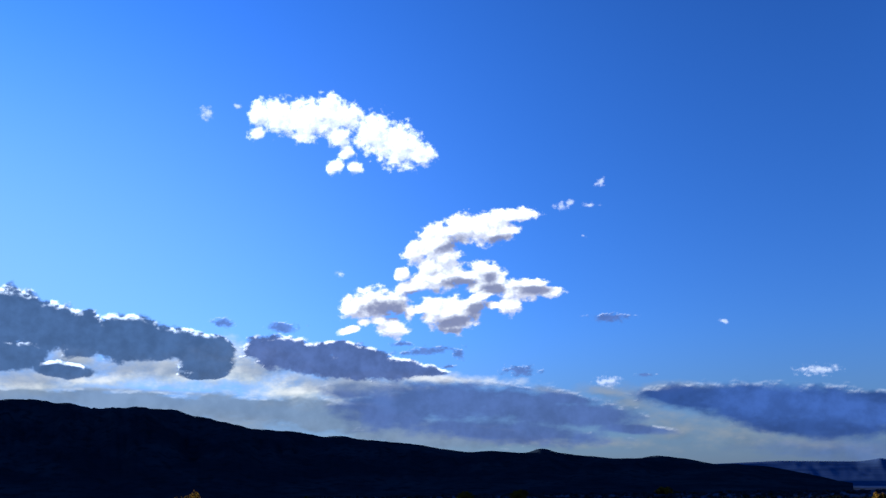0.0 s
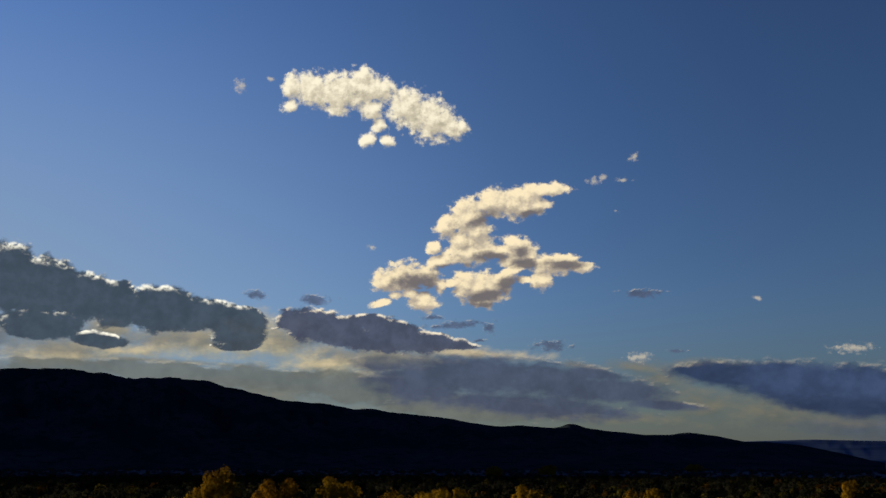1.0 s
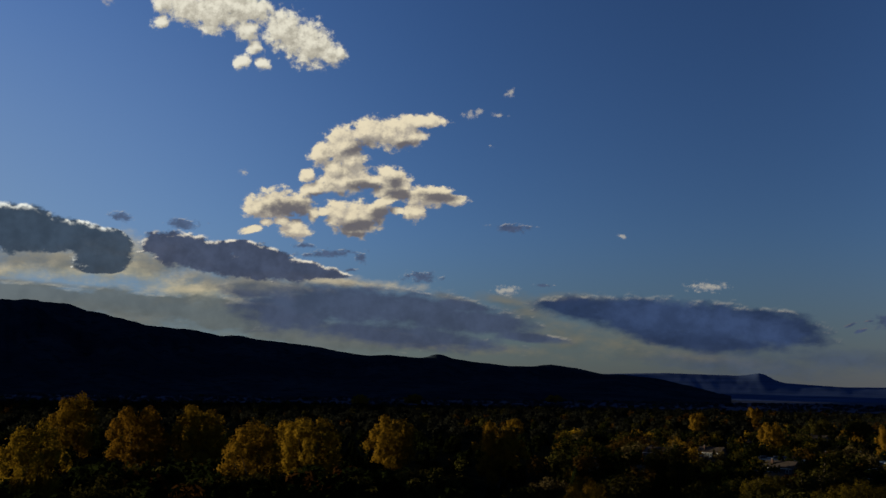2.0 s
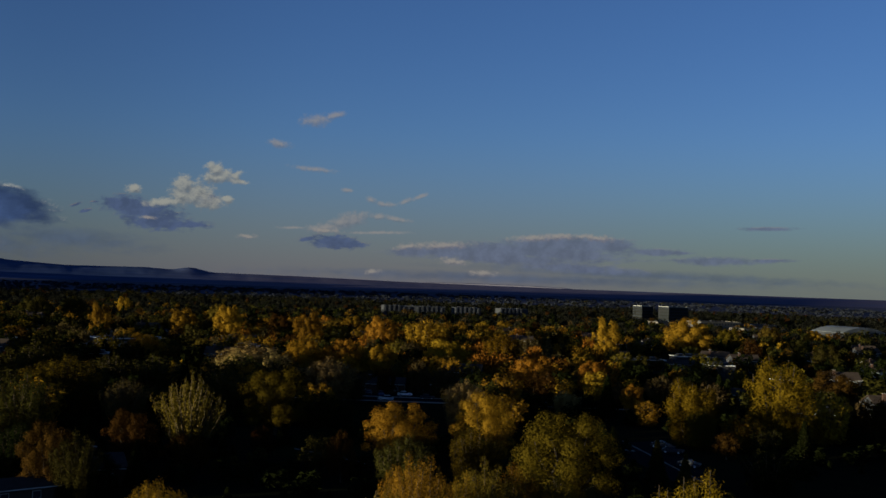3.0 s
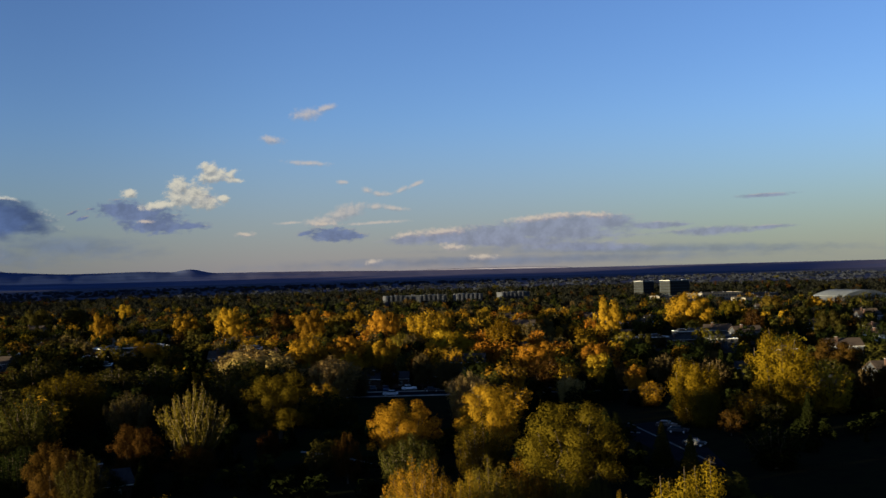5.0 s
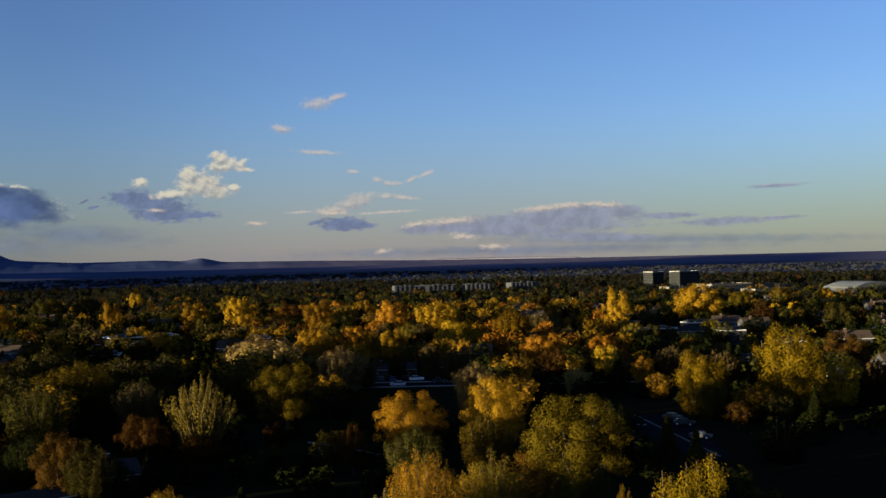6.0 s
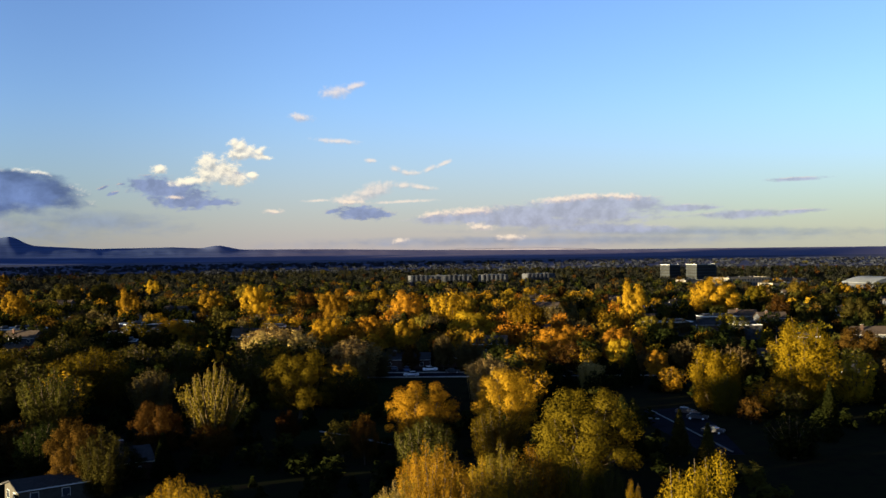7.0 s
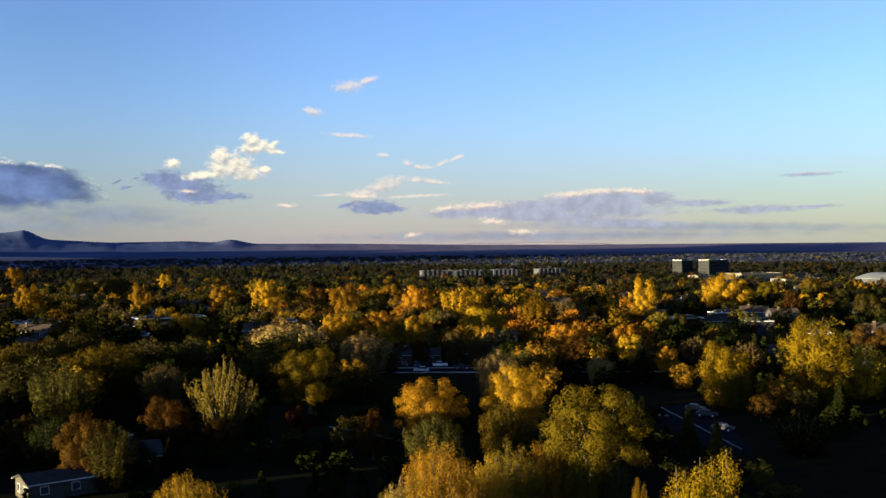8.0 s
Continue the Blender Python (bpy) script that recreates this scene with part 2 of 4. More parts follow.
# paler towards the set sun behind the hills
pale = math_node(NT, "MULTIPLY", math_node(NT, "SUBTRACT", 1.0, ramp01(NT, turn, -84.0, -40.0)), math_node(NT, "SUBTRACT", 1.0, ramp01(NT, rise, 6.0, 28.0)))
col = mix_rgb(NT, math_node(NT, "MULTIPLY", pale, 0.85), col, (0.21, 0.275, 0.335, 1))
# the sky deepens towards the zenith
col = mix_rgb(NT, math_node(NT, "MULTIPLY", ramp01(NT, rise, 22.0, 65.0), 0.65), col, (0.0, 0.0, 0.004, 1))
# evening haze low over the plain
haze = math_node(NT, "SUBTRACT", 0.72, math_node(NT, "MULTIPLY", ramp01(NT, rise, -1.5, 9.0), 0.72))
east = mix_rgb(NT, ramp01(NT, turn, 2.0, 18.0), (0.100, 0.104, 0.140, 1), (0.088, 0.118, 0.128, 1))
low = mix_rgb(NT, ramp01(NT, turn, -30.0, -8.0), (0.058, 0.076, 0.096, 1), east)
col = mix_rgb(NT, haze, col, low)

# puffs, growth, noise scale, raggedness, stretch, opacity, shade colour, lit colour, softness, light's reach, rim only, shaded undersides
LOW_LAYERS = [
    (CREAM_FAR, 1.3, 0.7, 1.3, 2.2, 0.7, (0.10, 0.108, 0.09), (0.19, 0.165, 0.105), 1.1, 0.4, 0, None),
    (CREAM, 1.65, 0.8, 1.5, 1.8, 0.95, (0.29, 0.27, 0.18), (0.56, 0.46, 0.27), 1.0, 0.35, 0, None),
    (VEIL, 1.25, 0.7, 1.1, 2.5, 0.85, (0.120, 0.128, 0.112), (0.50, 0.44, 0.30), 0.5, 0.09, 1, None),
    (BELT, 1.2, 0.9, 0.9, 2.2, 0.93, (0.055, 0.070, 0.110), (0.60, 0.50, 0.36), 0.6, 0.09, 1, None),
    (BELT_FAR, 1.15, 0.9, 0.8, 2.0, 0.93, (0.022, 0.036, 0.080), (0.52, 0.45, 0.32), 0.5, 0.1, 1, None),
    (BANK_HAZE, 1.3, 1.0, 1.3, 1.6, 0.75, (0.105, 0.118, 0.122), (0.20, 0.19, 0.15), 0.9, 0.3, 0, None),
    (BANK_LOW, 1.2, 1.3, 1.1, 1.5, 0.97, (0.060, 0.072, 0.108), (0.85, 0.74, 0.54), 0.25, 0.13, 1, None),
    (BANK, 1.14, 1.2, 0.75, 1.3, 0.97, (0.045, 0.064, 0.086), (1.0, 0.95, 0.76), 0.18, 0.13, 1, None),
]
HIGH_LAYERS = [
    (SCRAPS, 1.4, 2.6, 2.4, 1.6, 0.8, (0.07, 0.085, 0.135), (0.55, 0.48, 0.36), 0.8, 0.07, 1, None),
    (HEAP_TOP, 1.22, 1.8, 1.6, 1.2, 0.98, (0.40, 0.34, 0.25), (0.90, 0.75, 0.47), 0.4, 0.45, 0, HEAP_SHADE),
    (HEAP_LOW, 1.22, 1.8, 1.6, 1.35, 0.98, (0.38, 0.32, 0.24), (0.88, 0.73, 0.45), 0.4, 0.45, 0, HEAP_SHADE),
    (ARCH, 1.24, 2.0, 1.7, 1.1, 0.97, (0.50, 0.44, 0.31), (0.92, 0.83, 0.60), 0.5, 0.4, 0, None),
    (WISPS, 1.4, 3.2, 3.0, 1.2, 0.6, (0.42, 0.38, 0.32), (0.60, 0.52, 0.37), 1.0, 0.15, 0, None),
]
FAR_LAYERS = [
    (FAR_VEIL, 1.5, 0.9, 1.0, 3.0, 0.6, (0.055, 0.076, 0.118), (0.062, 0.082, 0.12), 1.0, 0.1, 1, None),
    (FAR_DARK, 1.25, 1.2, 0.9, 2.2, 0.85, (0.042, 0.066, 0.13), (0.046, 0.070, 0.13), 0.7, 0.1, 1, None),
    (FAR_BELT, 1.3, 1.6, 1.2, 2.8, 0.82, (0.098, 0.110, 0.150), (0.17, 0.16, 0.165), 0.7, 0.08, 1, None),
    (FAR_GREY, 1.35, 1.9, 1.6, 2.2, 0.88, (0.056, 0.074, 0.128), (0.15, 0.135, 0.125), 0.6, 0.07, 1, None),
    (FAR_PUFFS, 1.4, 2.4, 1.4, 1.2, 0.7, (0.13, 0.13, 0.14), (0.25, 0.218, 0.185), 0.9, 0.2, 0, None),
    (FAR_HEAP, 1.65, 2.2, 1.7, 1.3, 0.9, (0.14, 0.145, 0.14), (0.29, 0.27, 0.21), 0.6, 0.25, 0, None),
    (FAR_PINK, 1.6, 3.0, 1.8, 1.2, 0.75, (0.15, 0.135, 0.14), (0.27, 0.228, 0.18), 0.9, 0.15, 0, None),
]
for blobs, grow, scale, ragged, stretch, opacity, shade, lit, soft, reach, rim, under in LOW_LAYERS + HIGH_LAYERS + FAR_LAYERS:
    fine = cloud_group(blobs, grow, scale, ragged, stretch, 9)
    here = cloud(plane, fine)
    aside = shifted(plane, -0.45 * reach, 0.9 * reach)
    if rim:
        light = math_node(NT, "SUBTRACT", 1.0, ramp01(NT, cloud(aside, fine), 0.0, 0.3))
        light = math_node(NT, "MULTIPLY", light, ramp01(NT, noise_node(NT, plane, scale * 0.9, 3), 0.42, 0.56))
        light = math_node(NT, "MULTIPLY", light, ramp01(NT, math_node(NT, "SUBTRACT", here, cloud(aside, fine)), -0.02, 0.10))
    else:
        form = cloud_group(blobs, grow, scale, ragged, stretch, 3.5)
        light = ramp01(NT, math_node(NT, "SUBTRACT", cloud(plane, form), cloud(aside, form)), -0.45, 0.65)
    deep = noise_node(NT, plane, scale * 0.8, 6, 0.6)
    shade_v = mix_rgb(NT, ramp01(NT, deep, 0.3, 0.7), (*[x * 0.84 for x in shade], 1), (*[x * 1.2 for x in shade], 1))
    tone = mix_rgb(NT, light, shade_v, (*lit, 1))
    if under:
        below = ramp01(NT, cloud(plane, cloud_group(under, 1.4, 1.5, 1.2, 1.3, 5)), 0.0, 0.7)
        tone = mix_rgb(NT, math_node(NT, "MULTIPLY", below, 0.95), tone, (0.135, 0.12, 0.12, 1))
    cover = math_node(NT, "MULTIPLY", ramp01(NT, here, 0.0, soft), opacity)
    col = mix_rgb(NT, cover, col, tone)
back = NT.nodes.new("ShaderNodeBackground")
NT.links.new(col, back.inputs[0])
back.inputs[1].default_value = 0.3
NT.links.new(back.outputs[0], NT.nodes.new("ShaderNodeOutputWorld").inputs[0])


# ---- materials ----
def material(name, build, rough=0.8, spec=0.2, metal=0.0):
    m = bpy.data.materials.new(name)
    m.use_nodes = True
    t = m.node_tree
    p = t.nodes["Principled BSDF"]
    p.inputs["Roughness"].default_value = rough
    p.inputs["Specular IOR Level"].default_value = spec
    p.inputs["Metallic"].default_value = metal
    c = build(t, p)
    if c is not None:
        put(t, p.inputs["Base Color"], c)
    return m


def rgb(c):
    return (*c, 1.0)


def world_pos(t):
    return t.nodes.new("ShaderNodeNewGeometry").outputs["Position"]


def leaf_mat(name, a, b, glow=0.35):
    """Autumn leaves: two tints per clump, a shift per tree, light let through."""
    def build(t, p):
        geo = t.nodes.new("ShaderNodeNewGeometry")
        info = t.nodes.new("ShaderNodeObjectInfo")
        c = mix_rgb(t, math_node(t, "MULTIPLY_ADD", geo.outputs["Random Per Island"], 0.55, 0.2), rgb(a), rgb(b))
        patch = noise_node(t, geo.outputs["Position"], 0.35, 2)
        c = mix_rgb(t, ramp01(t, patch, 0.35, 0.7), c, rgb([0.55 * x + 0.45 * y * 0.7 for x, y in zip(a, b)]))
        hsv = t.nodes.new("ShaderNodeHueSaturation")
        t.links.new(math_node(t, "MULTIPLY_ADD", info.outputs["Random"], 0.022, 0.489), hsv.inputs["Hue"])
        t.links.new(math_node(t, "MULTIPLY_ADD", info.outputs["Random"], 0.4, 0.8), hsv.inputs["Value"])
        t.links.new(c, hsv.inputs["Color"])
        tr = t.nodes.new("ShaderNodeBsdfTranslucent")
        t.links.new(hsv.outputs[0], tr.inputs[0])
        mx = t.nodes.new("ShaderNodeMixShader")
        mx.inputs[0].default_value = glow
        t.links.new(p.outputs[0], mx.inputs[1])
        t.links.new(tr.outputs[0], mx.inputs[2])
        t.links.new(mx.outputs[0], t.nodes["Material Output"].inputs[0])
        return hsv.outputs[0]
    return material(name, build, 0.9, 0.0)


LEAF = {
    "gold": leaf_mat("gold_leaves", (0.245, 0.138, 0.008), (0.145, 0.084, 0.007)),
    "yellow": leaf_mat("yellow_leaves", (0.118, 0.070, 0.004), (0.078, 0.048, 0.003)),
    "orange": leaf_mat("orange_leaves", (0.255, 0.114, 0.009), (0.15, 0.07, 0.007)),
    "rust": leaf_mat("rust_leaves", (0.042, 0.020, 0.004), (0.026, 0.0135, 0.003)),
    "olive": leaf_mat("olive_leaves", (0.038, 0.033, 0.006), (0.020, 0.018, 0.0045)),
    # green kept near black: it carries much of the shade among the trees
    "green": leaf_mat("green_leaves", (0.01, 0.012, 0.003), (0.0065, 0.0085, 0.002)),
    "moss": leaf_mat("mossy_yellow_leaves", (0.074, 0.052, 0.004), (0.034, 0.026, 0.003)),
    "amber": leaf_mat("amber_leaves", (0.150, 0.083, 0.006), (0.088, 0.050, 0.005)),
    "straw": leaf_mat("straw_leaves", (0.225, 0.155, 0.048), (0.15, 0.104, 0.034)),
    # distance haze is mixed into these two leaf colours
    "distant": leaf_mat("haze_dulled_leaves", (0.016, 0.015, 0.009), (0.008, 0.010, 0.008)),
    "hazy": leaf_mat("haze_tinted_leaves", (0.025, 0.028, 0.037), (0.019, 0.023, 0.032)),
    "flax": leaf_mat("flaxen_leaves", (0.098, 0.068, 0.008), (0.056, 0.041, 0.006)),
    "tan": leaf_mat("dry_tan_leaves", (0.066, 0.046, 0.016), (0.042, 0.03, 0.011)),
}


def bark_build(t, p):
    n = noise_node(t, world_pos(t), 6, 5)
    return mix_rgb(t, n, (0.03, 0.022, 0.015, 1), (0.07, 0.055, 0.038, 1))


BARK = material("grey_bark", bark_build, 1.0, 0.0)


def pale_bark_build(t, p):
    return mix_rgb(t, noise_node(t, world_pos(t), 5, 5), (0.055, 0.040, 0.018, 1), (0.085, 0.064, 0.030, 1))


PALE_BARK = material("pale_bark", pale_bark_build, 1.0, 0.0)


def ground_build(t, p):
    pos = world_pos(t)
    big = noise_node(t, pos, 0.006, 4)
    small = noise_node(t, pos, 0.3, 5)
    # grass tones kept near black, shade included in the colour
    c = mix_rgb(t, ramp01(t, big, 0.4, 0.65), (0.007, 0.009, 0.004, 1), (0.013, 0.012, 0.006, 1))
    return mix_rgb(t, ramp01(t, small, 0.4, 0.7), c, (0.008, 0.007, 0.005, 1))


GROUND = material("dry_grass", ground_build, 1.0, 0.0)


def hill_build(t, p):
    pos = world_pos(t)
    n = noise_node(t, pos, 0.004, 6)
    # blue, near-black tones put distance haze and dusk into the hillside colour
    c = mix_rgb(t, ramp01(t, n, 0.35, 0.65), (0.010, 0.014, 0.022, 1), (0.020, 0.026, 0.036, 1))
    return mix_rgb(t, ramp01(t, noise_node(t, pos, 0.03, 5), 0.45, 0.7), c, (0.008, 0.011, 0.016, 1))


HILL = material("wooded_hillside", hill_build, 1.0, 0.0)


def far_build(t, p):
    """Far haze put into blue base colour, with paler strips along the benches."""
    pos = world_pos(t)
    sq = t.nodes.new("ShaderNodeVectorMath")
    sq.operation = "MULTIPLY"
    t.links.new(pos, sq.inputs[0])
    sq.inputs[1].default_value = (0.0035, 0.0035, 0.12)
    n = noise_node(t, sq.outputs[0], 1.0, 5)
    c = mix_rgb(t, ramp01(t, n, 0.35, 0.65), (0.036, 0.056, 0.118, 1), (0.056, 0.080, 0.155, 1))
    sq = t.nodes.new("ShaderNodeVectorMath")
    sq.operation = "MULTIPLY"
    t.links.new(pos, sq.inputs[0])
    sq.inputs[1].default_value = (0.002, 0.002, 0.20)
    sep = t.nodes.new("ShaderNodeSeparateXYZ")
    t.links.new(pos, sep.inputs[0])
    # pale haze and highlights painted on, stronger towards the right
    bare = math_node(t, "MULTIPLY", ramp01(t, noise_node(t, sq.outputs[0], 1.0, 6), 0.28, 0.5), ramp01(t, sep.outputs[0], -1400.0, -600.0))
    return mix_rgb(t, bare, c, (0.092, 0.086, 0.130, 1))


FAR_HILL = material("haze_blue_hillside", far_build, 1.0, 0.0)


# ---- building blocks ----
def mesh_from(name, verts, faces, mat, normals=None):
    me = bpy.data.meshes.new(name)
    me.from_pydata(verts, [], faces)
    me.materials.append(mat)
    me.update()
    if normals is not None:
        me.polygons.foreach_set("use_smooth", [True] * len(me.polygons))
        me.normals_split_custom_set_from_vertices(normals.tolist())
    return me


def grid_mesh(name, pts, mat, smooth=True):
    """pts: rows x columns x 3."""
    r, c = pts.shape[:2]
    i = np.arange(r * c).reshape(r, c)
    f = np.stack([i[:-1, :-1], i[:-1, 1:], i[1:, 1:], i[1:, :-1]], -1).reshape(-1, 4)
    me = mesh_from(name, pts.reshape(-1, 3).tolist(), f.tolist(), mat)
    if smooth:
        me.polygons.foreach_set("use_smooth", [True] * len(me.polygons))
    return me


# ---- ground and hills ----
bm = bmesh.new()
bmesh.ops.create_circle(bm, cap_ends=True, segments=96, radius=4900)
me = bpy.data.meshes.new("ground")
bm.to_mesh(me)
bm.free()
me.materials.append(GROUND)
tagged(new("ground", me), "wide dark plain of dry autumn grass", "ground", kind="structure")


def ridge(name, label, knots, r0, r1, rough, seed, az0, az1, mat, step=0.12):
    """A range of hills: crest height in degrees seen over the plain, by turn, with spurs and gullies."""
    ka, kh = np.array(knots, float).T
    az = np.arange(az0, az1, step)
    crest = np.interp(az, ka[::-1], kh[::-1]) if ka[0] > ka[-1] else np.interp(az, ka, kh)
    crest = np.convolve(np.pad(crest, 2, mode="edge"), np.ones(5) / 5, "valid")
    wide = np.convolve(np.pad(crest, 40, mode="edge"), np.ones(81) / 81, "valid")
    rows = []
    for f in (0.0, 0.12, 0.25, 0.38, 0.5, 0.6, 0.7, 0.78, 0.86, 0.93, 1.0, 1.1):
        row = []
        for a, h, h_low in zip(az, crest, wide):
            spur = noise.fractal((a * 0.35, f * 1.5, seed), 0.7, 2.1, 5)
            r = r0 + (r1 - r0) * f + spur * 60 * rough * (1 - f)
            top = 36 + math.tan(radians(h_low + (h - h_low) * min(f, 1) ** 6)) * r1
            fine = noise.fractal((a * 1.0, 3.0, seed + 5), 0.8, 2.1, 5) * rough
            z = (top + fine * top * 0.014) * (f ** 1.25 if f <= 1 else 1 - (f - 1) * 3) * (1 + 0.28 * rough * spur * f * (1 - min(f, 1)) * 4)
            row.append((-math.sin(radians(a)) * r, math.cos(radians(a)) * r, max(z, -2) if f else -2))
        rows.append(row)
    ob = new(name, grid_mesh(name, np.array(rows), mat))
    return tagged(ob, label, "hill", kind="structure")


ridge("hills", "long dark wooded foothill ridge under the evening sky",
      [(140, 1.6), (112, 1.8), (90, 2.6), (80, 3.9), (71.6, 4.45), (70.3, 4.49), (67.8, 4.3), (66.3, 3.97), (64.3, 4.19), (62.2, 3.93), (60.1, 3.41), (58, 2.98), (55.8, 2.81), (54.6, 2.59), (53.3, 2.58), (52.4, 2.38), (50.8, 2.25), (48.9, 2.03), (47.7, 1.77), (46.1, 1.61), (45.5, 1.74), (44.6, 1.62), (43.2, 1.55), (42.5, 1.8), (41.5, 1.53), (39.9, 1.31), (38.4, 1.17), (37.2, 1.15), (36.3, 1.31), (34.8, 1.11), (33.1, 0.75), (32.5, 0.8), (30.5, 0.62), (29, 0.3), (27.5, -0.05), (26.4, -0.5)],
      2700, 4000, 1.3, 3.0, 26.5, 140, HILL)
ridge("far_hills", "low far hills coloured haze-blue, with a small pointed peak",
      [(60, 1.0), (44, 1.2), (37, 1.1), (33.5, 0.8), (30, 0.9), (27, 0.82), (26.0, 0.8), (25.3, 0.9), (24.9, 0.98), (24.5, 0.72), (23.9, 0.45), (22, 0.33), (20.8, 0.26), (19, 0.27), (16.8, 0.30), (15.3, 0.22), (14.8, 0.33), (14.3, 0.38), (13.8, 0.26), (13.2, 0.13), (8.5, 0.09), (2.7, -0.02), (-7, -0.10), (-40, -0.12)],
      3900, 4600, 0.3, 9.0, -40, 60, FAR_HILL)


# pale band on the horizon, added as a thin low ridge
PALE_STRIP = material("pale_bluffs", lambda t, p: mix_rgb(t, noise_node(t, world_pos(t), 0.01, 4), (0.12, 0.12, 0.16, 1), (0.26, 0.25, 0.29, 1)), 1.0, 0.0)
ridge("pale_bluffs", "thin pale strip along the horizon", [(3, -0.3), (1.5, 0.02), (-1, 0.035), (-4, 0.02), (-6.5, -0.05), (-8, -0.3)], 4640, 4720, 0.3, 4.0, -8, 3, PALE_STRIP)


def field_build(t, p):
    """Long thin fields, hedges and bare strips, far haze put into their colours."""
    pos = world_pos(t)
    sq = t.nodes.new("ShaderNodeVectorMath")
    sq.operation = "MULTIPLY"
    t.links.new(pos, sq.inputs[0])
    sq.inputs[1].default_value = (0.0016, 0.006, 0.0)
    strips = noise_node(t, sq.outputs[0], 1.0, 4, 0.6)
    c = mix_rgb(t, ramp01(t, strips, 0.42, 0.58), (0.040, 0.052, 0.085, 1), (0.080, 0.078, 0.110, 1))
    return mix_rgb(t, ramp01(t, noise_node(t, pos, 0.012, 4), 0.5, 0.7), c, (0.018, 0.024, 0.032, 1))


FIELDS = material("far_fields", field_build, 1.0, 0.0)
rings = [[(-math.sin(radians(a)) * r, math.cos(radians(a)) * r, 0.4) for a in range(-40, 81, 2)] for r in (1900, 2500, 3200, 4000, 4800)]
tagged(new("far_fields", grid_mesh("far_fields", np.array(rings), FIELDS)), "far haze-tinted fields and strips on the plain", "fields", kind="structure")


# ---- trees ----

def tube(verts, faces, pts, radii, sides=5):
    """A tapered limb along pts."""
    base = len(verts)
    for p, r in zip(pts, radii):
        for k in range(sides):
            a = 2 * math.pi * k / sides
            verts.append((p[0] + r * math.cos(a), p[1] + r * math.sin(a), p[2]))
    for i in range(len(pts) - 1):
        for k in range(sides):
            a, b = base + i * sides + k, base + i * sides + (k + 1) % sides
            faces.append((a, b, b + sides, a + sides))


def limb_path(rng, start, end, n=5, wob=0.05):
    """From start to end, leaving outwards and bending up."""
    s, e = np.array(start), np.array(end)
    out = []
    for i in range(n):
        f = i / (n - 1)
        p = s + (e - s) * f
        h = 1 - (1 - f) ** 1.0
        p[:2] = s[:2] + (e[:2] - s[:2]) * (f ** 0.75)
        p[2] = s[2] + (e[2] - s[2]) * (h ** 1.15)
        out.append(p + rng.normal(0, wob * np.linalg.norm(e - s), 3) * (0 < i < n - 1) * 0.5)
    return out


def leaf_chips(rng, centers, normals, size, up=0.0):
    """Small leaf clumps as three-cornered chips that lie roughly along the crown's skin."""
    n = len(centers)
    face = normals + rng.normal(size=(n, 3)) * 0.35
    u = rng.normal(size=(n, 3))
    u[:, 2] = u[:, 2] * (1 + up) + up
    u -= face * (np.sum(u * face, axis=1) / np.sum(face * face, axis=1))[:, None]
    u /= np.linalg.norm(u, axis=1, keepdims=True) + 1e-6
    w = np.cross(u, face)
    w /= np.linalg.norm(w, axis=1, keepdims=True) + 1e-6
    s = size * rng.uniform(0.55, 1.4, (n, 1))
    v = np.empty((n, 3, 3))
    v[:, 0], v[:, 1], v[:, 2] = centers - u * s + w * s * 0.7, centers - u * s * 0.5 - w * s * 0.7, centers + u * s
    # wind every chip so that its front looks out of the crown
    back = np.sum(np.cross(v[:, 1] - v[:, 0], v[:, 2] - v[:, 0]) * normals, axis=1) < 0
    v[back] = v[back][:, ::-1]
    return v.reshape(-1, 3), np.arange(n * 3).reshape(n, 3)


def in_lobes(rng, lobes, n):
    """Points near the skin of a set of ellipsoids, weighted by their size."""
    lobes = np.array(lobes)
    area = lobes[:, 3] * lobes[:, 5]
    pick = rng.choice(len(lobes), n, p=area / area.sum())
    d = rng.normal(size=(n, 3))
    d /= np.linalg.norm(d, axis=1, keepdims=True)
    r = rng.uniform(0.25, 1.0, (n, 1)) ** 0.45 * np.where(rng.random((n, 1)) < 0.12, rng.uniform(1.05, 1.4, (n, 1)), rng.uniform(0.85, 1.1, (n, 1)))
    L = lobes[pick]
    p = L[:, :3] + d * r * L[:, 3:6]
    # shading follows the lobe and the whole crown, a little ruffled
    whole = p - np.array([0, 0, 0.45])
    whole /= np.linalg.norm(whole, axis=1, keepdims=True) + 1e-6
    n = d * 0.8 + whole * 0.5 + rng.normal(size=p.shape) * 0.15
    return p, n / np.linalg.norm(n, axis=1, keepdims=True)


# each shape: unit height; returns limbs (start, end, radius), lobes, leaf upward bias
def shape_round(rng):
    limbs, lobes = [], [(0, 0, 0.5, 0.24, 0.24, 0.30), (0.05, -0.04, 0.3, 0.24, 0.24, 0.18)]
    for k in range(34):
        a, f = k * 2.4 + rng.uniform(-0.4, 0.4), (k + 0.5) / 34
        z = 0.16 + 0.74 * f + rng.uniform(-0.04, 0.04)
        q = 0.37 * math.sqrt(1 - ((f - 0.42) / 0.62) ** 2) * rng.uniform(0.7, 1.08)
        r = rng.uniform(0.06, 0.125)
        lobes.append((q * math.cos(a), q * math.sin(a), z, r, r, r * rng.uniform(0.8, 1.25)))
        if k % 3 == 0:
            limbs.append(((0, 0, 0.12 + 0.02 * (k % 5)), lobes[-1][:3], 0.016))
    return limbs, lobes, 0.3


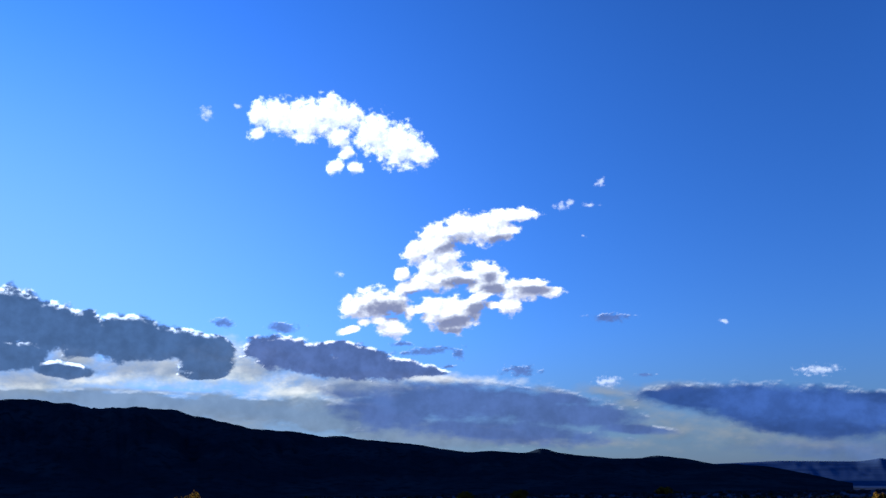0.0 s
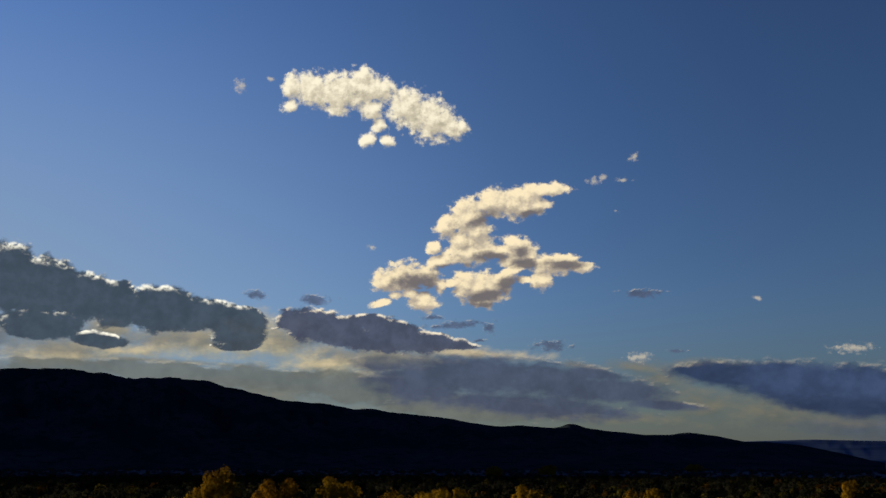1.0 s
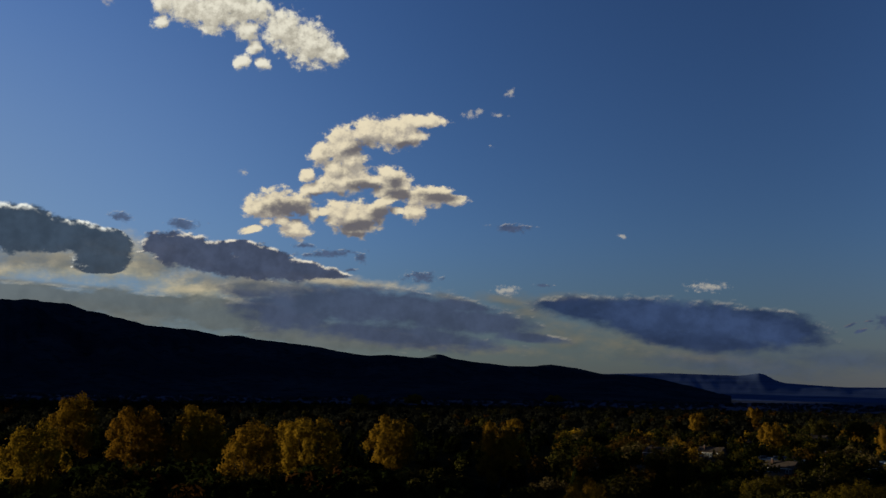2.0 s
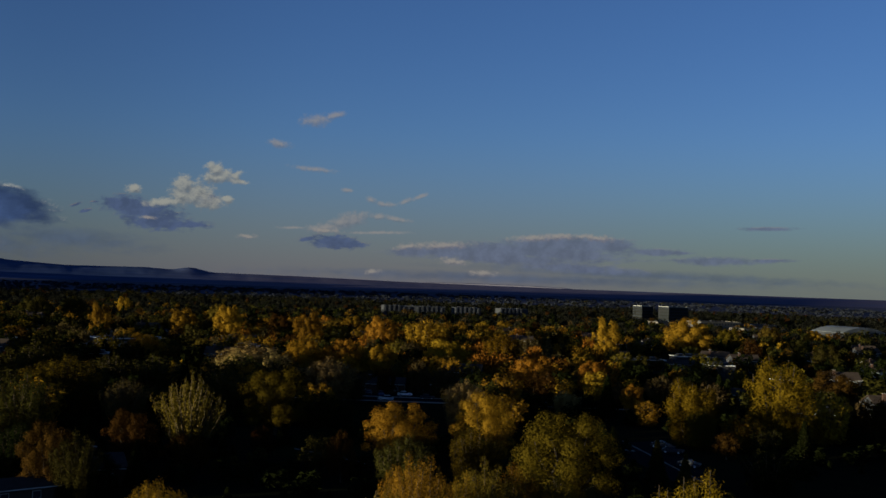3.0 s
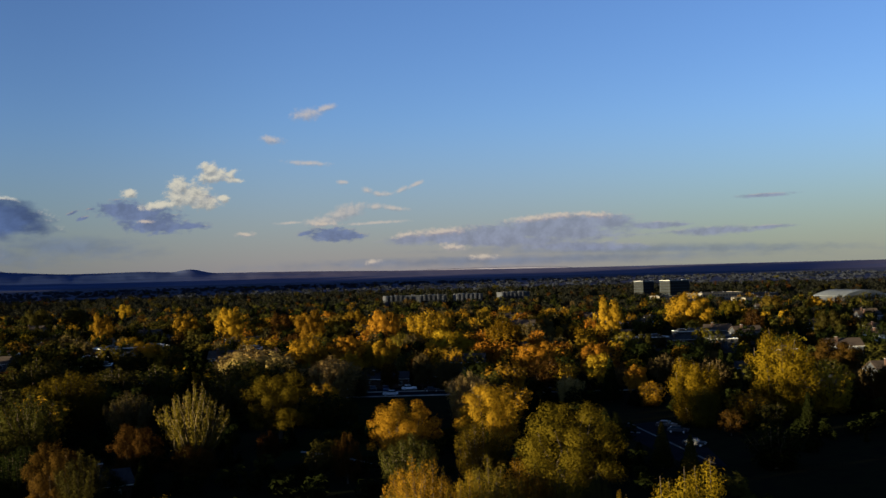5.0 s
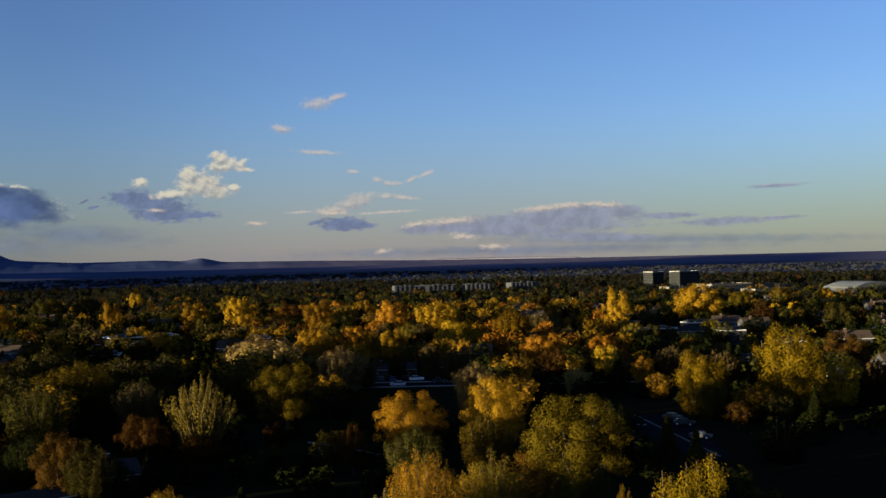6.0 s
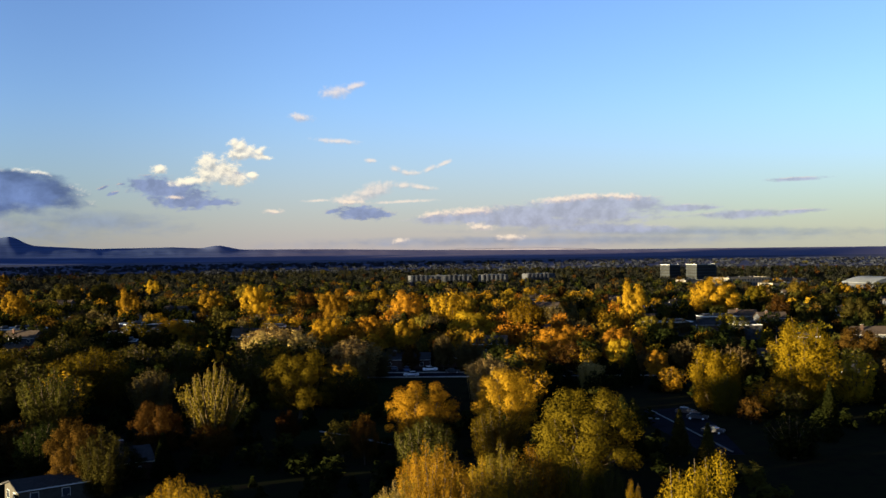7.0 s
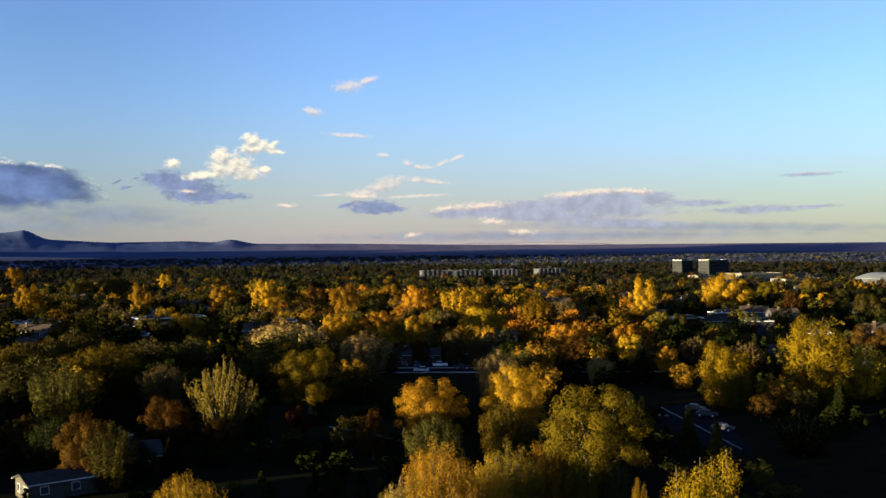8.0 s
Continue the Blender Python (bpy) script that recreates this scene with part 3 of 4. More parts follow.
def shape_plume(rng):
    limbs, lobes = [], []
    for k in range(26):
        a, q = k * 2.4 + rng.uniform(-0.3, 0.3), 0.31 * math.sqrt((k + 0.3) / 26)
        top = 0.96 - 0.85 * q + rng.uniform(-0.07, 0.03)
        for j, f in enumerate((0.20, 0.42, 0.64, 0.83, 0.97)):
            g, r = 0.45 + 0.6 * f, 0.098 - 0.0125 * j
            lobes.append((q * g * math.cos(a), q * g * math.sin(a), top * f, r, r, 0.13 - 0.012 * j))
        limbs.append(((0, 0, 0.12 + 0.02 * (k % 4)), (q * math.cos(a), q * math.sin(a), top), 0.012))
    return limbs, lobes, 0.9


def shape_vase(rng):
    limbs, lobes = [], []
    for k in range(44):
        a, q = k * 2.4 + rng.uniform(-0.2, 0.2), 0.34 * math.sqrt((k + 0.3) / 44)
        top = 0.99 - 0.95 * q + rng.uniform(-0.07, 0.01)
        limbs.append(((0, 0, 0.10 + 0.02 * (k % 5)), (q * math.cos(a), q * math.sin(a), top), 0.013))
        for f in (0.3, 0.45, 0.58, 0.7, 0.82, 0.93):
            g = f ** 0.75
            lobes.append((q * g * math.cos(a), q * g * math.sin(a), 0.12 + (top - 0.12) * f ** 1.15, 0.030 - 0.012 * f, 0.030 - 0.012 * f, 0.085))
    return limbs, lobes, 1.6


def shape_poplar(rng):
    limbs, lobes = [], []
    for x, y, t, wide in ((-0.17, 0.02, 0.90, 0.12), (-0.02, -0.10, 0.96, 0.13), (0.15, -0.03, 0.99, 0.12), (0.06, 0.14, 0.93, 0.12), (-0.11, 0.13, 0.86, 0.10), (0.23, 0.08, 0.78, 0.09), (-0.24, -0.06, 0.74, 0.08)):
        for z in np.arange(0.08, t - 0.05, 0.065):
            f = (z - 0.05) / (t - 0.05)
            r = wide * (min(1.0, 0.55 + 1.2 * f) * math.sqrt(max(0.0, 1 - max(0.0, (f - 0.45) / 0.56) ** 2))) + 0.012
            for k in range(2):
                lobes.append((x * (0.8 + 0.25 * f) + rng.uniform(-0.5, 0.5) * r, y * (0.8 + 0.25 * f) + rng.uniform(-0.5, 0.5) * r, z, r * 0.72, r * 0.72, 0.08))
        limbs.append(((x * 0.3, y * 0.3, 0.08), (x, y, t), 0.018))
    return limbs, lobes, 1.0


def shape_conifer(rng):
    limbs, lobes = [((0, 0, 0.1), (0, 0, 0.98), 0.015)], []
    for z in np.arange(0.1, 0.97, 0.06):
        r = 0.2 * (1 - z) + 0.01
        for k in range(6):
            a = k * 1.05 + z * 11
            lobes.append((r * math.cos(a), r * math.sin(a), z, r * 0.55 + 0.01, r * 0.55 + 0.01, 0.035))
    return limbs, lobes, 0.0


SHAPES = {"round": shape_round, "plume": shape_plume, "vase": shape_vase, "poplar": shape_poplar, "conifer": shape_conifer}


def tree_meshes(shape, seed, leaves, leaf, spread=1.0):
    """Trunk-and-limbs and crown meshes of a tree one unit high."""
    rng = np.random.default_rng(seed)
    limbs, lobes, up = SHAPES[shape](rng)
    lobes = [(a * spread, b * spread, c, d * spread, e * spread, f) for a, b, c, d, e, f in lobes]
    v, f = [], []
    tube(v, f, [(0, 0, -0.02), (0, 0, 0.1), (0.004, 0.003, 0.3), (0, 0.004, 0.5)], [0.030, 0.022, 0.017, 0.008], 7)
    for s, e, r in limbs:
        tube(v, f, limb_path(rng, s, (e[0] * spread, e[1] * spread, e[2])), [r, r * 0.75, r * 0.5, r * 0.32, r * 0.12], 4)
    c, n = in_lobes(rng, lobes, leaves)
    lv, lf = leaf_chips(rng, c, n, leaf, up)
    return (v, f), (lv, lf, np.repeat(n, 3, axis=0))


PROTO = {}


def proto(shape, tint, seed, leaves, leaf):
    """Trunk mesh, crown mesh and the crown's width, for a tree one unit high."""
    key = (shape, tint, seed, leaves)
    if key not in PROTO:
        shared = PROTO.get((shape, seed, leaves)) or tree_meshes(shape, seed, leaves, leaf)
        PROTO[(shape, seed, leaves)] = shared
        (v, f), (lv, lf, ln) = shared
        PROTO[key] = (mesh_from("trunk", v, f, PALE_BARK if shape == "vase" else BARK), mesh_from("crown", lv.tolist(), lf.tolist(), LEAF[tint], ln), 2 * float(np.quantile(np.hypot(lv[:, 0], lv[:, 1]), 0.95)))
    return PROTO[key]


LOOK = {"gold": "golden-yellow", "yellow": "bright yellow", "orange": "orange", "rust": "rust-brown", "olive": "olive and yellow-green", "green": "dark green", "tan": "dry tan", "amber": "amber", "straw": "straw-coloured", "moss": "mossy yellow-green", "distant": "haze-dulled", "hazy": "haze-tinted blue-green", "flax": "flaxen yellow"}
FORM = {"round": "round-crowned autumn tree with {} leaves", "plume": "cottonwood with upright plumes of {} leaves", "vase": "nearly bare vase-shaped tree with thin {} leaves",
        "poplar": "tall poplar clump in {} leaf", "conifer": "narrow {} conifer among autumn trees"}


def tree(shape, tint, x, y, height, width, seed, leaves, leaf, group):
    trunk, crown, base = proto(shape, tint, seed, leaves, leaf)
    w = width / base
    ob = new("tree")
    ob.matrix_basis = Matrix.Translation((x, y, 0)) @ Matrix.Rotation((x * 7.3 + y * 3.1) % 6.28, 4, "Z") @ Matrix.Diagonal((w, w, height, 1))
    for name, me in (("trunk", trunk), ("crown", crown)):
        part_ob = new(name, me)
        part_ob.parent = ob
    return tagged(ob, FORM[shape].format(LOOK[tint]), "tree", group)


# trees that stand out: shape, tint, x, y, height, width
NEAR = [("vase", "flax", -46.5, 185, 18.8, 12), ("round", "gold", -9, 193, 13, 13.4), ("round", "gold", 7, 196, 15, 12), ("plume", "straw", 4, 246, 13, 9.6),
        ("round", "moss", 18, 157, 17, 16.7), ("plume", "amber", -2, 108, 17, 7.6), ("plume", "amber", 2, 115, 15, 6), ("plume", "flax", 5, 121, 15, 7),
        ("plume", "flax", -6, 112, 13, 6.5), ("plume", "amber", 9, 126, 14, 7), ("plume", "gold", -4, 122, 15, 7), ("poplar", "yellow", 55.5, 233, 15.5, 11.5), ("poplar", "yellow", 76, 235, 21, 13.5), ("poplar", "yellow", 22, 94, 19, 7.5),
        ("poplar", "yellow", 19, 112, 12, 2.5), ("plume", "moss", 14, 127, 13, 4.3), ("plume", "olive", 18, 126, 12, 3.6), ("plume", "moss", 11, 129, 13, 3.7), ("round", "green", 27, 172, 13, 4.9), ("plume", "straw", -8, 118, 11, 4.0), ("plume", "flax", -1, 124, 13, 4.2), ("plume", "moss", 56, 227, 10, 6.5)]
NEAR_LEFT = [("round", "moss", -38, 227, 15.5, 15.4), ("plume", "straw", -61, 317, 13.5, 20), ("plume", "straw", -34, 287, 13.5, 15.3), ("plume", "moss", -91, 241, 16, 17.2),
             ("plume", "olive", -84, 202, 15, 11.6), ("plume", "tan", -71, 225, 12, 9.8), ("round", "rust", -56, 181, 11, 9), ("plume", "olive", -56, 155, 11, 6.6),
             ("round", "rust", -61, 157, 12, 8.5), ("plume", "green", -69, 163, 11, 7.7), ("round", "rust", -35, 196, 7, 4.7), ("round", "rust", -46, 181, 7, 9), ("round", "green", -55, 160, 7, 8), ("conifer", "green", -50, 166, 8, 4), ("round", "rust", -18, 177, 9, 5.1),
             ("plume", "amber", -33, 118, 12, 7.5), ("round", "rust", -10, 323, 9, 7.5), ("plume", "moss", 5, 164, 13, 8.2), ("round", "olive", -116, 372, 9, 12),
             ("round", "green", -127, 358, 9, 12), ("plume", "olive", -106, 384, 10, 10), ("round", "green", -148, 348, 9, 11)]
MIDDLE = [("plume", "olive", -6, 154, 13, 8.1), ("round", "orange", 52, 287, 9, 6.5), ("round", "rust", 114, 304, 12, 14.4), ("round", "gold", -112, 376, 12, 13.5),
          ("round", "gold", -51, 356, 13, 15.2), ("round", "orange", -38, 361, 13, 14.5), ("round", "gold", -1, 382, 13, 14.8), ("round", "gold", -24, 362, 12, 11.1),
          ("plume", "yellow", 22, 412, 15, 14.2), ("round", "orange", 27, 323, 12, 14.4), ("round", "orange", 45, 325, 11, 9.5), ("round", "orange", -32, 480, 19, 16.5),
          ("plume", "gold", -10, 460, 18, 18), ("round", "gold", -115, 530, 21, 15.5), ("round", "gold", 125, 535, 22, 24), ("round", "gold", 72, 465, 20, 13.5)]
FOOTHILL = [("round", "amber", -175, 510, 20, 11.7), ("round", "amber", -235, 515, 20, 14.3), ("round", "amber", -66, 480, 20, 14.95), ("round", "amber", -250, 123, 25, 16.25),
            ("round", "amber", -345, 211, 27, 22.1), ("round", "amber", -330, 226, 27, 22.1), ("round", "amber", -235, 180, 25, 18.2), ("round", "amber", -270, 230, 25, 22.1),
            ("round", "amber", -285, 284, 24, 19.5), ("round", "amber", -230, 283, 23, 18.2), ("plume", "olive", -165, 285, 19, 13), ("round", "amber", -130, 190, 16, 11.57),
            ("round", "amber", -420, 225, 30, 19.5)]
TOWN = [("round", "olive", -250, 676, 18.4, 18.4), ("round", "olive", -270, 663, 19, 19.9), ("round", "amber", -145, 557, 16.6, 16.6), ("round", "rust", -96, 575, 14.9, 14.9), ("plume", "flax", -104, 484, 7.9, 6.1), ("round", "orange", -80, 664, 11.9, 11.9), ("round", "amber", -60, 631, 13.4, 13.4), ("round", "olive", -110, 581, 12.5, 12.5), ("round", "olive", -79, 547, 12.3, 12.3), ("plume", "flax", -21, 417, 10.9, 8.4), ("plume", "tan", -15, 406, 10.6, 8.1), ("plume", "gold", 7, 659, 11.4, 8.8), ("plume", "gold", 22, 676, 11.7, 9)]
TOWN += [("round", "gold", 36, 682, 12.1, 12.1), ("round", "olive", 46, 661, 10.3, 10.3), ("plume", "flax", 49, 572, 10.8, 8.3), ("plume", "tan", 36, 457, 11.9, 9.2), ("round", "flax", 68, 399, 9.9, 9.9), ("round", "olive", 79, 416, 8, 8), ("round", "flax", 210, 672, 14.8, 14.8), ("round", "gold", 245, 688, 12.1, 12.1), ("round", "moss", 167, 611, 14.7, 14.7), ("round", "olive", 174, 470, 12.8, 12.8), ("round", "olive", 174, 516, 13.3, 13.3), ("plume", "rust", 140, 474, 12.8, 9.9), ("round", "rust", 45, 314, 6, 6)]
TOWN += [("round", "rust", 56, 325, 5.5, 5.5), ("plume", "straw", 31, 267, 8.6, 6.6), ("round", "tan", 91, 357, 5.7, 5.7), ("round", "tan", -25, 323, 6.1, 6.1), ("round", "gold", -281, 877, 14.3, 14.3), ("plume", "moss", -119, 254, 14.3, 11), ("plume", "olive", -102, 216, 10.4, 8), ("plume", "olive", -99, 285, 10.9, 8.4), ("round", "olive", 62, 270, 6.2, 6.2), ("round", "tan", -74, 321, 8.1, 8.1), ("round", "flax", -102, 422, 8.2, 8.2)]
STREET = [("round", "tan", -9, 315, 10, 7.0), ("round", "rust", -19, 313, 8, 5.9), ("plume", "tan", -1, 310, 9, 8.6), ("plume", "tan", -27, 298, 9, 6.7), ("plume", "straw", -54, 311, 12, 12.3), ("plume", "straw", -64, 307, 12, 10.5), ("plume", "straw", -36, 290, 12, 11)]
FOOT_ROW = [("round", "amber", -1291, 1348, 21, 35.2), ("round", "amber", -1387, 1908, 21, 39.2), ("round", "amber", -1199, 1128, 21, 27.4), ("round", "amber", -467, 985, 19.5, 16.9), ("round", "amber", -400, 743, 18.3, 15.9), ("round", "amber", -144, 457, 10.4, 9), ("vase", "flax", -151, 217, 11.8, 10.3), ("plume", "olive", -105, 258, 17.8, 15.5), ("round", "flax", -160, 706, 15.7, 13.6), ("round", "amber", -385, 317, 19.1, 16.6), ("round", "amber", -430, 546, 15.1, 13.1), ("round", "rust", -231, 353, 7, 6.1)]
STANDING = (NEAR, NEAR_LEFT, MIDDLE, FOOTHILL, TOWN, STREET, FOOT_ROW)
for rows in STANDING:
    for i, (shape, tint, x, y, h, w) in enumerate(rows):
        d = math.hypot(x, y)
        leaves = 40000 if d < 130 else 26000 if d < 260 else 11000
        if shape == "vase":
            leaves = 11000
        tree(shape, tint, x, y, h * (1.12 if 300 < y < 480 and x > -130 else 1), w, 11 + i % 3, leaves, (0.0066 if d < 130 else 0.0088 if d < 260 else 0.016) if shape != "vase" else 0.0085, "autumn trees of the neighbourhood")

CLEAR = []  # (x, y, radius) kept free of scattered trees
for rows in STANDING:
    CLEAR += [(r[2], r[3], r[5] * 0.5 + 3) for r in rows]
CLEAR += [(0, 0, 60), (-22, 205, 12), (-20, 236, 9), (-22, 262, 11), (-28, 303, 11), (-14, 303, 11), (0, 303, 11), (-21, 320, 9), (-6, 324, 9),
          (42, 228, 15), (47, 205, 14), (48, 186, 10), (50, 222, 9), (-62.0, 153.4, 11), (-55, 136, 9), (46, 248, 13), (-61, 168, 9), (-12, 255, 13), (-10, 280, 13), (-22, 285, 11), (5, 288, 9), (-40, 303, 9), (10, 303, 9)]
# added clearing along the sun's line, so its light reaches the cream house
CLEAR += [(-67.7 - 0.88 * d, 149.4 - 0.47 * d, 9 + d * 0.012) for d in range(6, 300, 14)]
# gaps before the low shops and sheds: x, y, width
for x, y, w in [(81, 427, 19.3), (109, 409, 10.3), (81, 527, 16.6), (-84, 422, 9.6), (-135, 402, 22.5), (-127, 359, 11.5), (-190, 427, 8.8), (115, 353, 8.2), (109, 459, 15.7)]:
    n = max(1, int(w // 8))
    for i in range(n):
        for d in (8, 20, 32):
            CLEAR.append(((x + (i - (n - 1) / 2) * w / n) * (1 - d / y), y - d, max(2.8, w / n * 0.34)))
HOLLOW = [(-22, 142, 22), (-18, 116, 18), (-30, 165, 8), (45, 150, 18), (60, 165, 16), (48, 118, 18), (66, 190, 12), (90, 170, 32), (78, 128, 28), (105, 215, 22)]  # only low growth here

KINDS = [("round", "gold", 0.13), ("round", "orange", 0.10), ("plume", "gold", 0.10), ("plume", "olive", 0.20), ("round", "olive", 0.12), ("round", "green", 0.10),
         ("round", "rust", 0.08), ("vase", "tan", 0.11), ("conifer", "green", 0.06)]
PROB = np.array([k[2] for k in KINDS]) / sum(k[2] for k in KINDS)


def free(x, y):
    return all((x - a) ** 2 + (y - b) ** 2 > r * r for a, b, r in CLEAR)


rng = np.random.default_rng(21)
count = 0
while count < 235:
    a, r = radians(rng.uniform(-28, 72)), math.sqrt(rng.uniform(100 ** 2, 325 ** 2))
    x, y = -math.sin(a) * r, math.cos(a) * r
    if not free(x, y) or any((x - a) ** 2 + (y - b) ** 2 < q * q for a, b, q in HOLLOW):
        continue
    shape, tint, _ = KINDS[rng.choice(len(KINDS), p=PROB)]
    # left sector: bright tints swapped for olive, as painted shade
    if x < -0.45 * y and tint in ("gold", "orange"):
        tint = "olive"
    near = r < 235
    # near crowns get dark leaf colours to stand for foreground shade
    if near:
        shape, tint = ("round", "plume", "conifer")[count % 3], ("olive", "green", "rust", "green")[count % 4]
    h = (rng.uniform(4.5, 8.0) if near else rng.uniform(6.5, 12.0)) * (1.15 if shape in ("plume", "conifer") else 1)
    w = h * (rng.uniform(0.85, 1.15) if shape != "conifer" else 0.45)
    tree(shape, tint, x, y, h, w, 31 + count % 2, 3000, 0.025, "autumn trees of the neighbourhood")
    CLEAR.append((x, y, w * 0.36))
    count += 1


def woods(name, label, n, r0, r1, az0, az1, leaves, leaf, tint_p, seed, h0, h1, wide=1.0, clear=True):
    """Trees too far off to count, joined by tint."""
    rng = np.random.default_rng(seed)
    tints = list(tint_p)
    p = np.array([tint_p[k] for k in tints])
    forms = [tree_meshes(k, seed + j, leaves, leaf)[1] for j, k in enumerate(("round", "plume", "round", "plume", "vase", "conifer"))]
    made = {k: [] for k in tints}
    while n > 0:
        az, r = radians(rng.uniform(az0, az1)), math.sqrt(rng.uniform(r0 ** 2, r1 ** 2))
        x, y = -math.sin(az) * r, math.cos(az) * r
        if clear and not free(x, y):
            continue
        n -= 1
        tint = tints[rng.choice(len(tints), p=p / p.sum())]
        v, _, nv = forms[5 if tint == "green" and n % 2 else (4 if tint == "tan" else n % 4)]
        h, q = rng.uniform(h0, h1), rng.uniform(0, 6.28)
        w = h * rng.uniform(0.95, 1.35) * wide
        c, s = math.cos(q) * w, math.sin(q) * w
        made[tint].append((np.stack([v[:, 0] * c - v[:, 1] * s + x, v[:, 0] * s + v[:, 1] * c + y, v[:, 2] * h], 1), np.stack([nv[:, 0] * math.cos(q) - nv[:, 1] * math.sin(q), nv[:, 0] * math.sin(q) + nv[:, 1] * math.cos(q), nv[:, 2]], 1)))
    for tint, parts in made.items():
        v, nv = (np.concatenate([p[i] for p in parts]) for i in (0, 1))
        f = np.arange(len(v)).reshape(-1, 3)
        tagged(new(name, mesh_from(name, v.tolist(), f.tolist(), LEAF[tint], nv)), label.format(LOOK[tint]), "woods", kind="stuff")


BRIGHT = {"gold": 0.06, "orange": 0.06, "amber": 0.14, "flax": 0.08, "olive": 0.24, "green": 0.12, "rust": 0.12, "tan": 0.18}
# darker leaf mixes put the gloom of shaded sectors into colour
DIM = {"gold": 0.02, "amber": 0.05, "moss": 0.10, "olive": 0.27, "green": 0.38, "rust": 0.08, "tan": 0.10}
SHADE_TINTS = {"green": 0.84, "olive": 0.10, "rust": 0.06}
# the far mixes lean on the leaves with haze in their colour
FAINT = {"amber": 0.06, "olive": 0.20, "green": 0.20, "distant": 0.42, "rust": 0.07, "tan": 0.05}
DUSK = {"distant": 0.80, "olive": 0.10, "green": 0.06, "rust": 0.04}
woods("neighbourhood_trees", "crowd of neighbourhood trees in {} leaf between houses", 560, 310, 690, -9, 13, 460, 0.050, BRIGHT, 5, 7, 11.5)
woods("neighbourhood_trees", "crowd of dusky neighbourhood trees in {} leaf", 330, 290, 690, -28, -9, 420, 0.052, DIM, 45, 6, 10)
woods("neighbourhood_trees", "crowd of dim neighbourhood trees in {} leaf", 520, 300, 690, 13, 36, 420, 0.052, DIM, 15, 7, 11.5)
woods("neighbourhood_trees", "crowd of shaded neighbourhood trees in {} leaf", 330, 300, 640, 36, 76, 400, 0.062, SHADE_TINTS, 25, 5, 9)
woods("golden_trees", "bright crowd of town trees in {} leaf", 40, 345, 640, -9, 11, 480, 0.05, {"gold": 0.4, "orange": 0.35, "amber": 0.25}, 35, 9, 12.5, 0.75)
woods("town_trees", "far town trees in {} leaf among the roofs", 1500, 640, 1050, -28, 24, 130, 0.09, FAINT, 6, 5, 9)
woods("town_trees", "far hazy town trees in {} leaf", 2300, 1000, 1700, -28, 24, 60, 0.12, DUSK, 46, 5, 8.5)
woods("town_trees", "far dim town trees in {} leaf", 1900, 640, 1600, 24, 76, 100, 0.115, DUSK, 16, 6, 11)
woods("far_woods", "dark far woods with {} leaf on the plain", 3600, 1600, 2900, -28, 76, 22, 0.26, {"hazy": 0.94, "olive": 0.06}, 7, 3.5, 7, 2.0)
# belt out of view, added on the sun's side to shade the foreground
woods("sunward_trees", "thick belt of neighbourhood trees in {} leaf", 760, 90, 420, 75, 150, 200, 0.095, DIM, 8, 11, 17)
# stand added so the low sun leaves the crowns' lower parts dark
woods("westward_trees", "dark thick stand of neighbourhood trees in {} leaf", 330, 120, 330, 41, 76, 260, 0.08, SHADE_TINTS, 18, 8, 12.5)
CLEAR += [(95, 150, 52), (-20, 128, 20)]
# near-black leaves stand in for the shade below the tall trees
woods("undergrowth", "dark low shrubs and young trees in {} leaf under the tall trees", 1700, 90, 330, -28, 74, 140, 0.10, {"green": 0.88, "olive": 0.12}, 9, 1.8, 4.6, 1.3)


# ---- materials of built things ----
def plain(name, a, b, scale, rough=0.9, spec=0.05, metal=0.0):
    def build(t, p):
        pos = world_pos(t)
        n = noise_node(t, pos, scale, 5)
        m = noise_node(t, pos, scale * 0.12, 3)
        c = mix_rgb(t, ramp01(t, n, 0.3, 0.7), rgb(a), rgb(b))
        return mix_rgb(t, ramp01(t, m, 0.45, 0.75), c, rgb([0.75 * x for x in a]))
    return material(name, build, rough, spec, metal)


ASPHALT = plain("asphalt", (0.008, 0.009, 0.0115), (0.013, 0.0145, 0.017), 1.5, 0.95, 0.0)
CONCRETE = plain("pale_concrete", (0.16, 0.155, 0.145), (0.22, 0.21, 0.195), 1.2, 0.85)
# lawn lowered to near black, evening shade put into its colour
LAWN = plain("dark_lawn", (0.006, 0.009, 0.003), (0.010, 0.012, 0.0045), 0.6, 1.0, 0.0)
WHITE = plain("white_paint", (0.36, 0.36, 0.34), (0.44, 0.44, 0.42), 2.0, 0.6)
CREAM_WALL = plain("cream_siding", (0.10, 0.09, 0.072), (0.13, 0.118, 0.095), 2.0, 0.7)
# cream lowered to about a third, standing in for the wall's shade
SHADED_CREAM = plain("shade_darkened_cream_siding", (0.036, 0.033, 0.026), (0.048, 0.044, 0.035), 2.0, 0.7)
GREY_WALL = plain("grey_siding", (0.03, 0.032, 0.036), (0.042, 0.044, 0.048), 2.0, 0.7)
BRICK = plain("brown_brick", (0.045, 0.027, 0.020), (0.065, 0.038, 0.028), 3.0, 0.85)
SHINGLE = plain("dark_shingles", (0.018, 0.018, 0.019), (0.03, 0.029, 0.028), 2.5, 0.9)
BROWN_ROOF = plain("brown_shingles", (0.035, 0.026, 0.02), (0.05, 0.038, 0.029), 2.5, 0.9)
PALE_ROOF = plain("pale_membrane_roof", (0.05, 0.053, 0.057), (0.075, 0.078, 0.082), 0.6, 0.6)
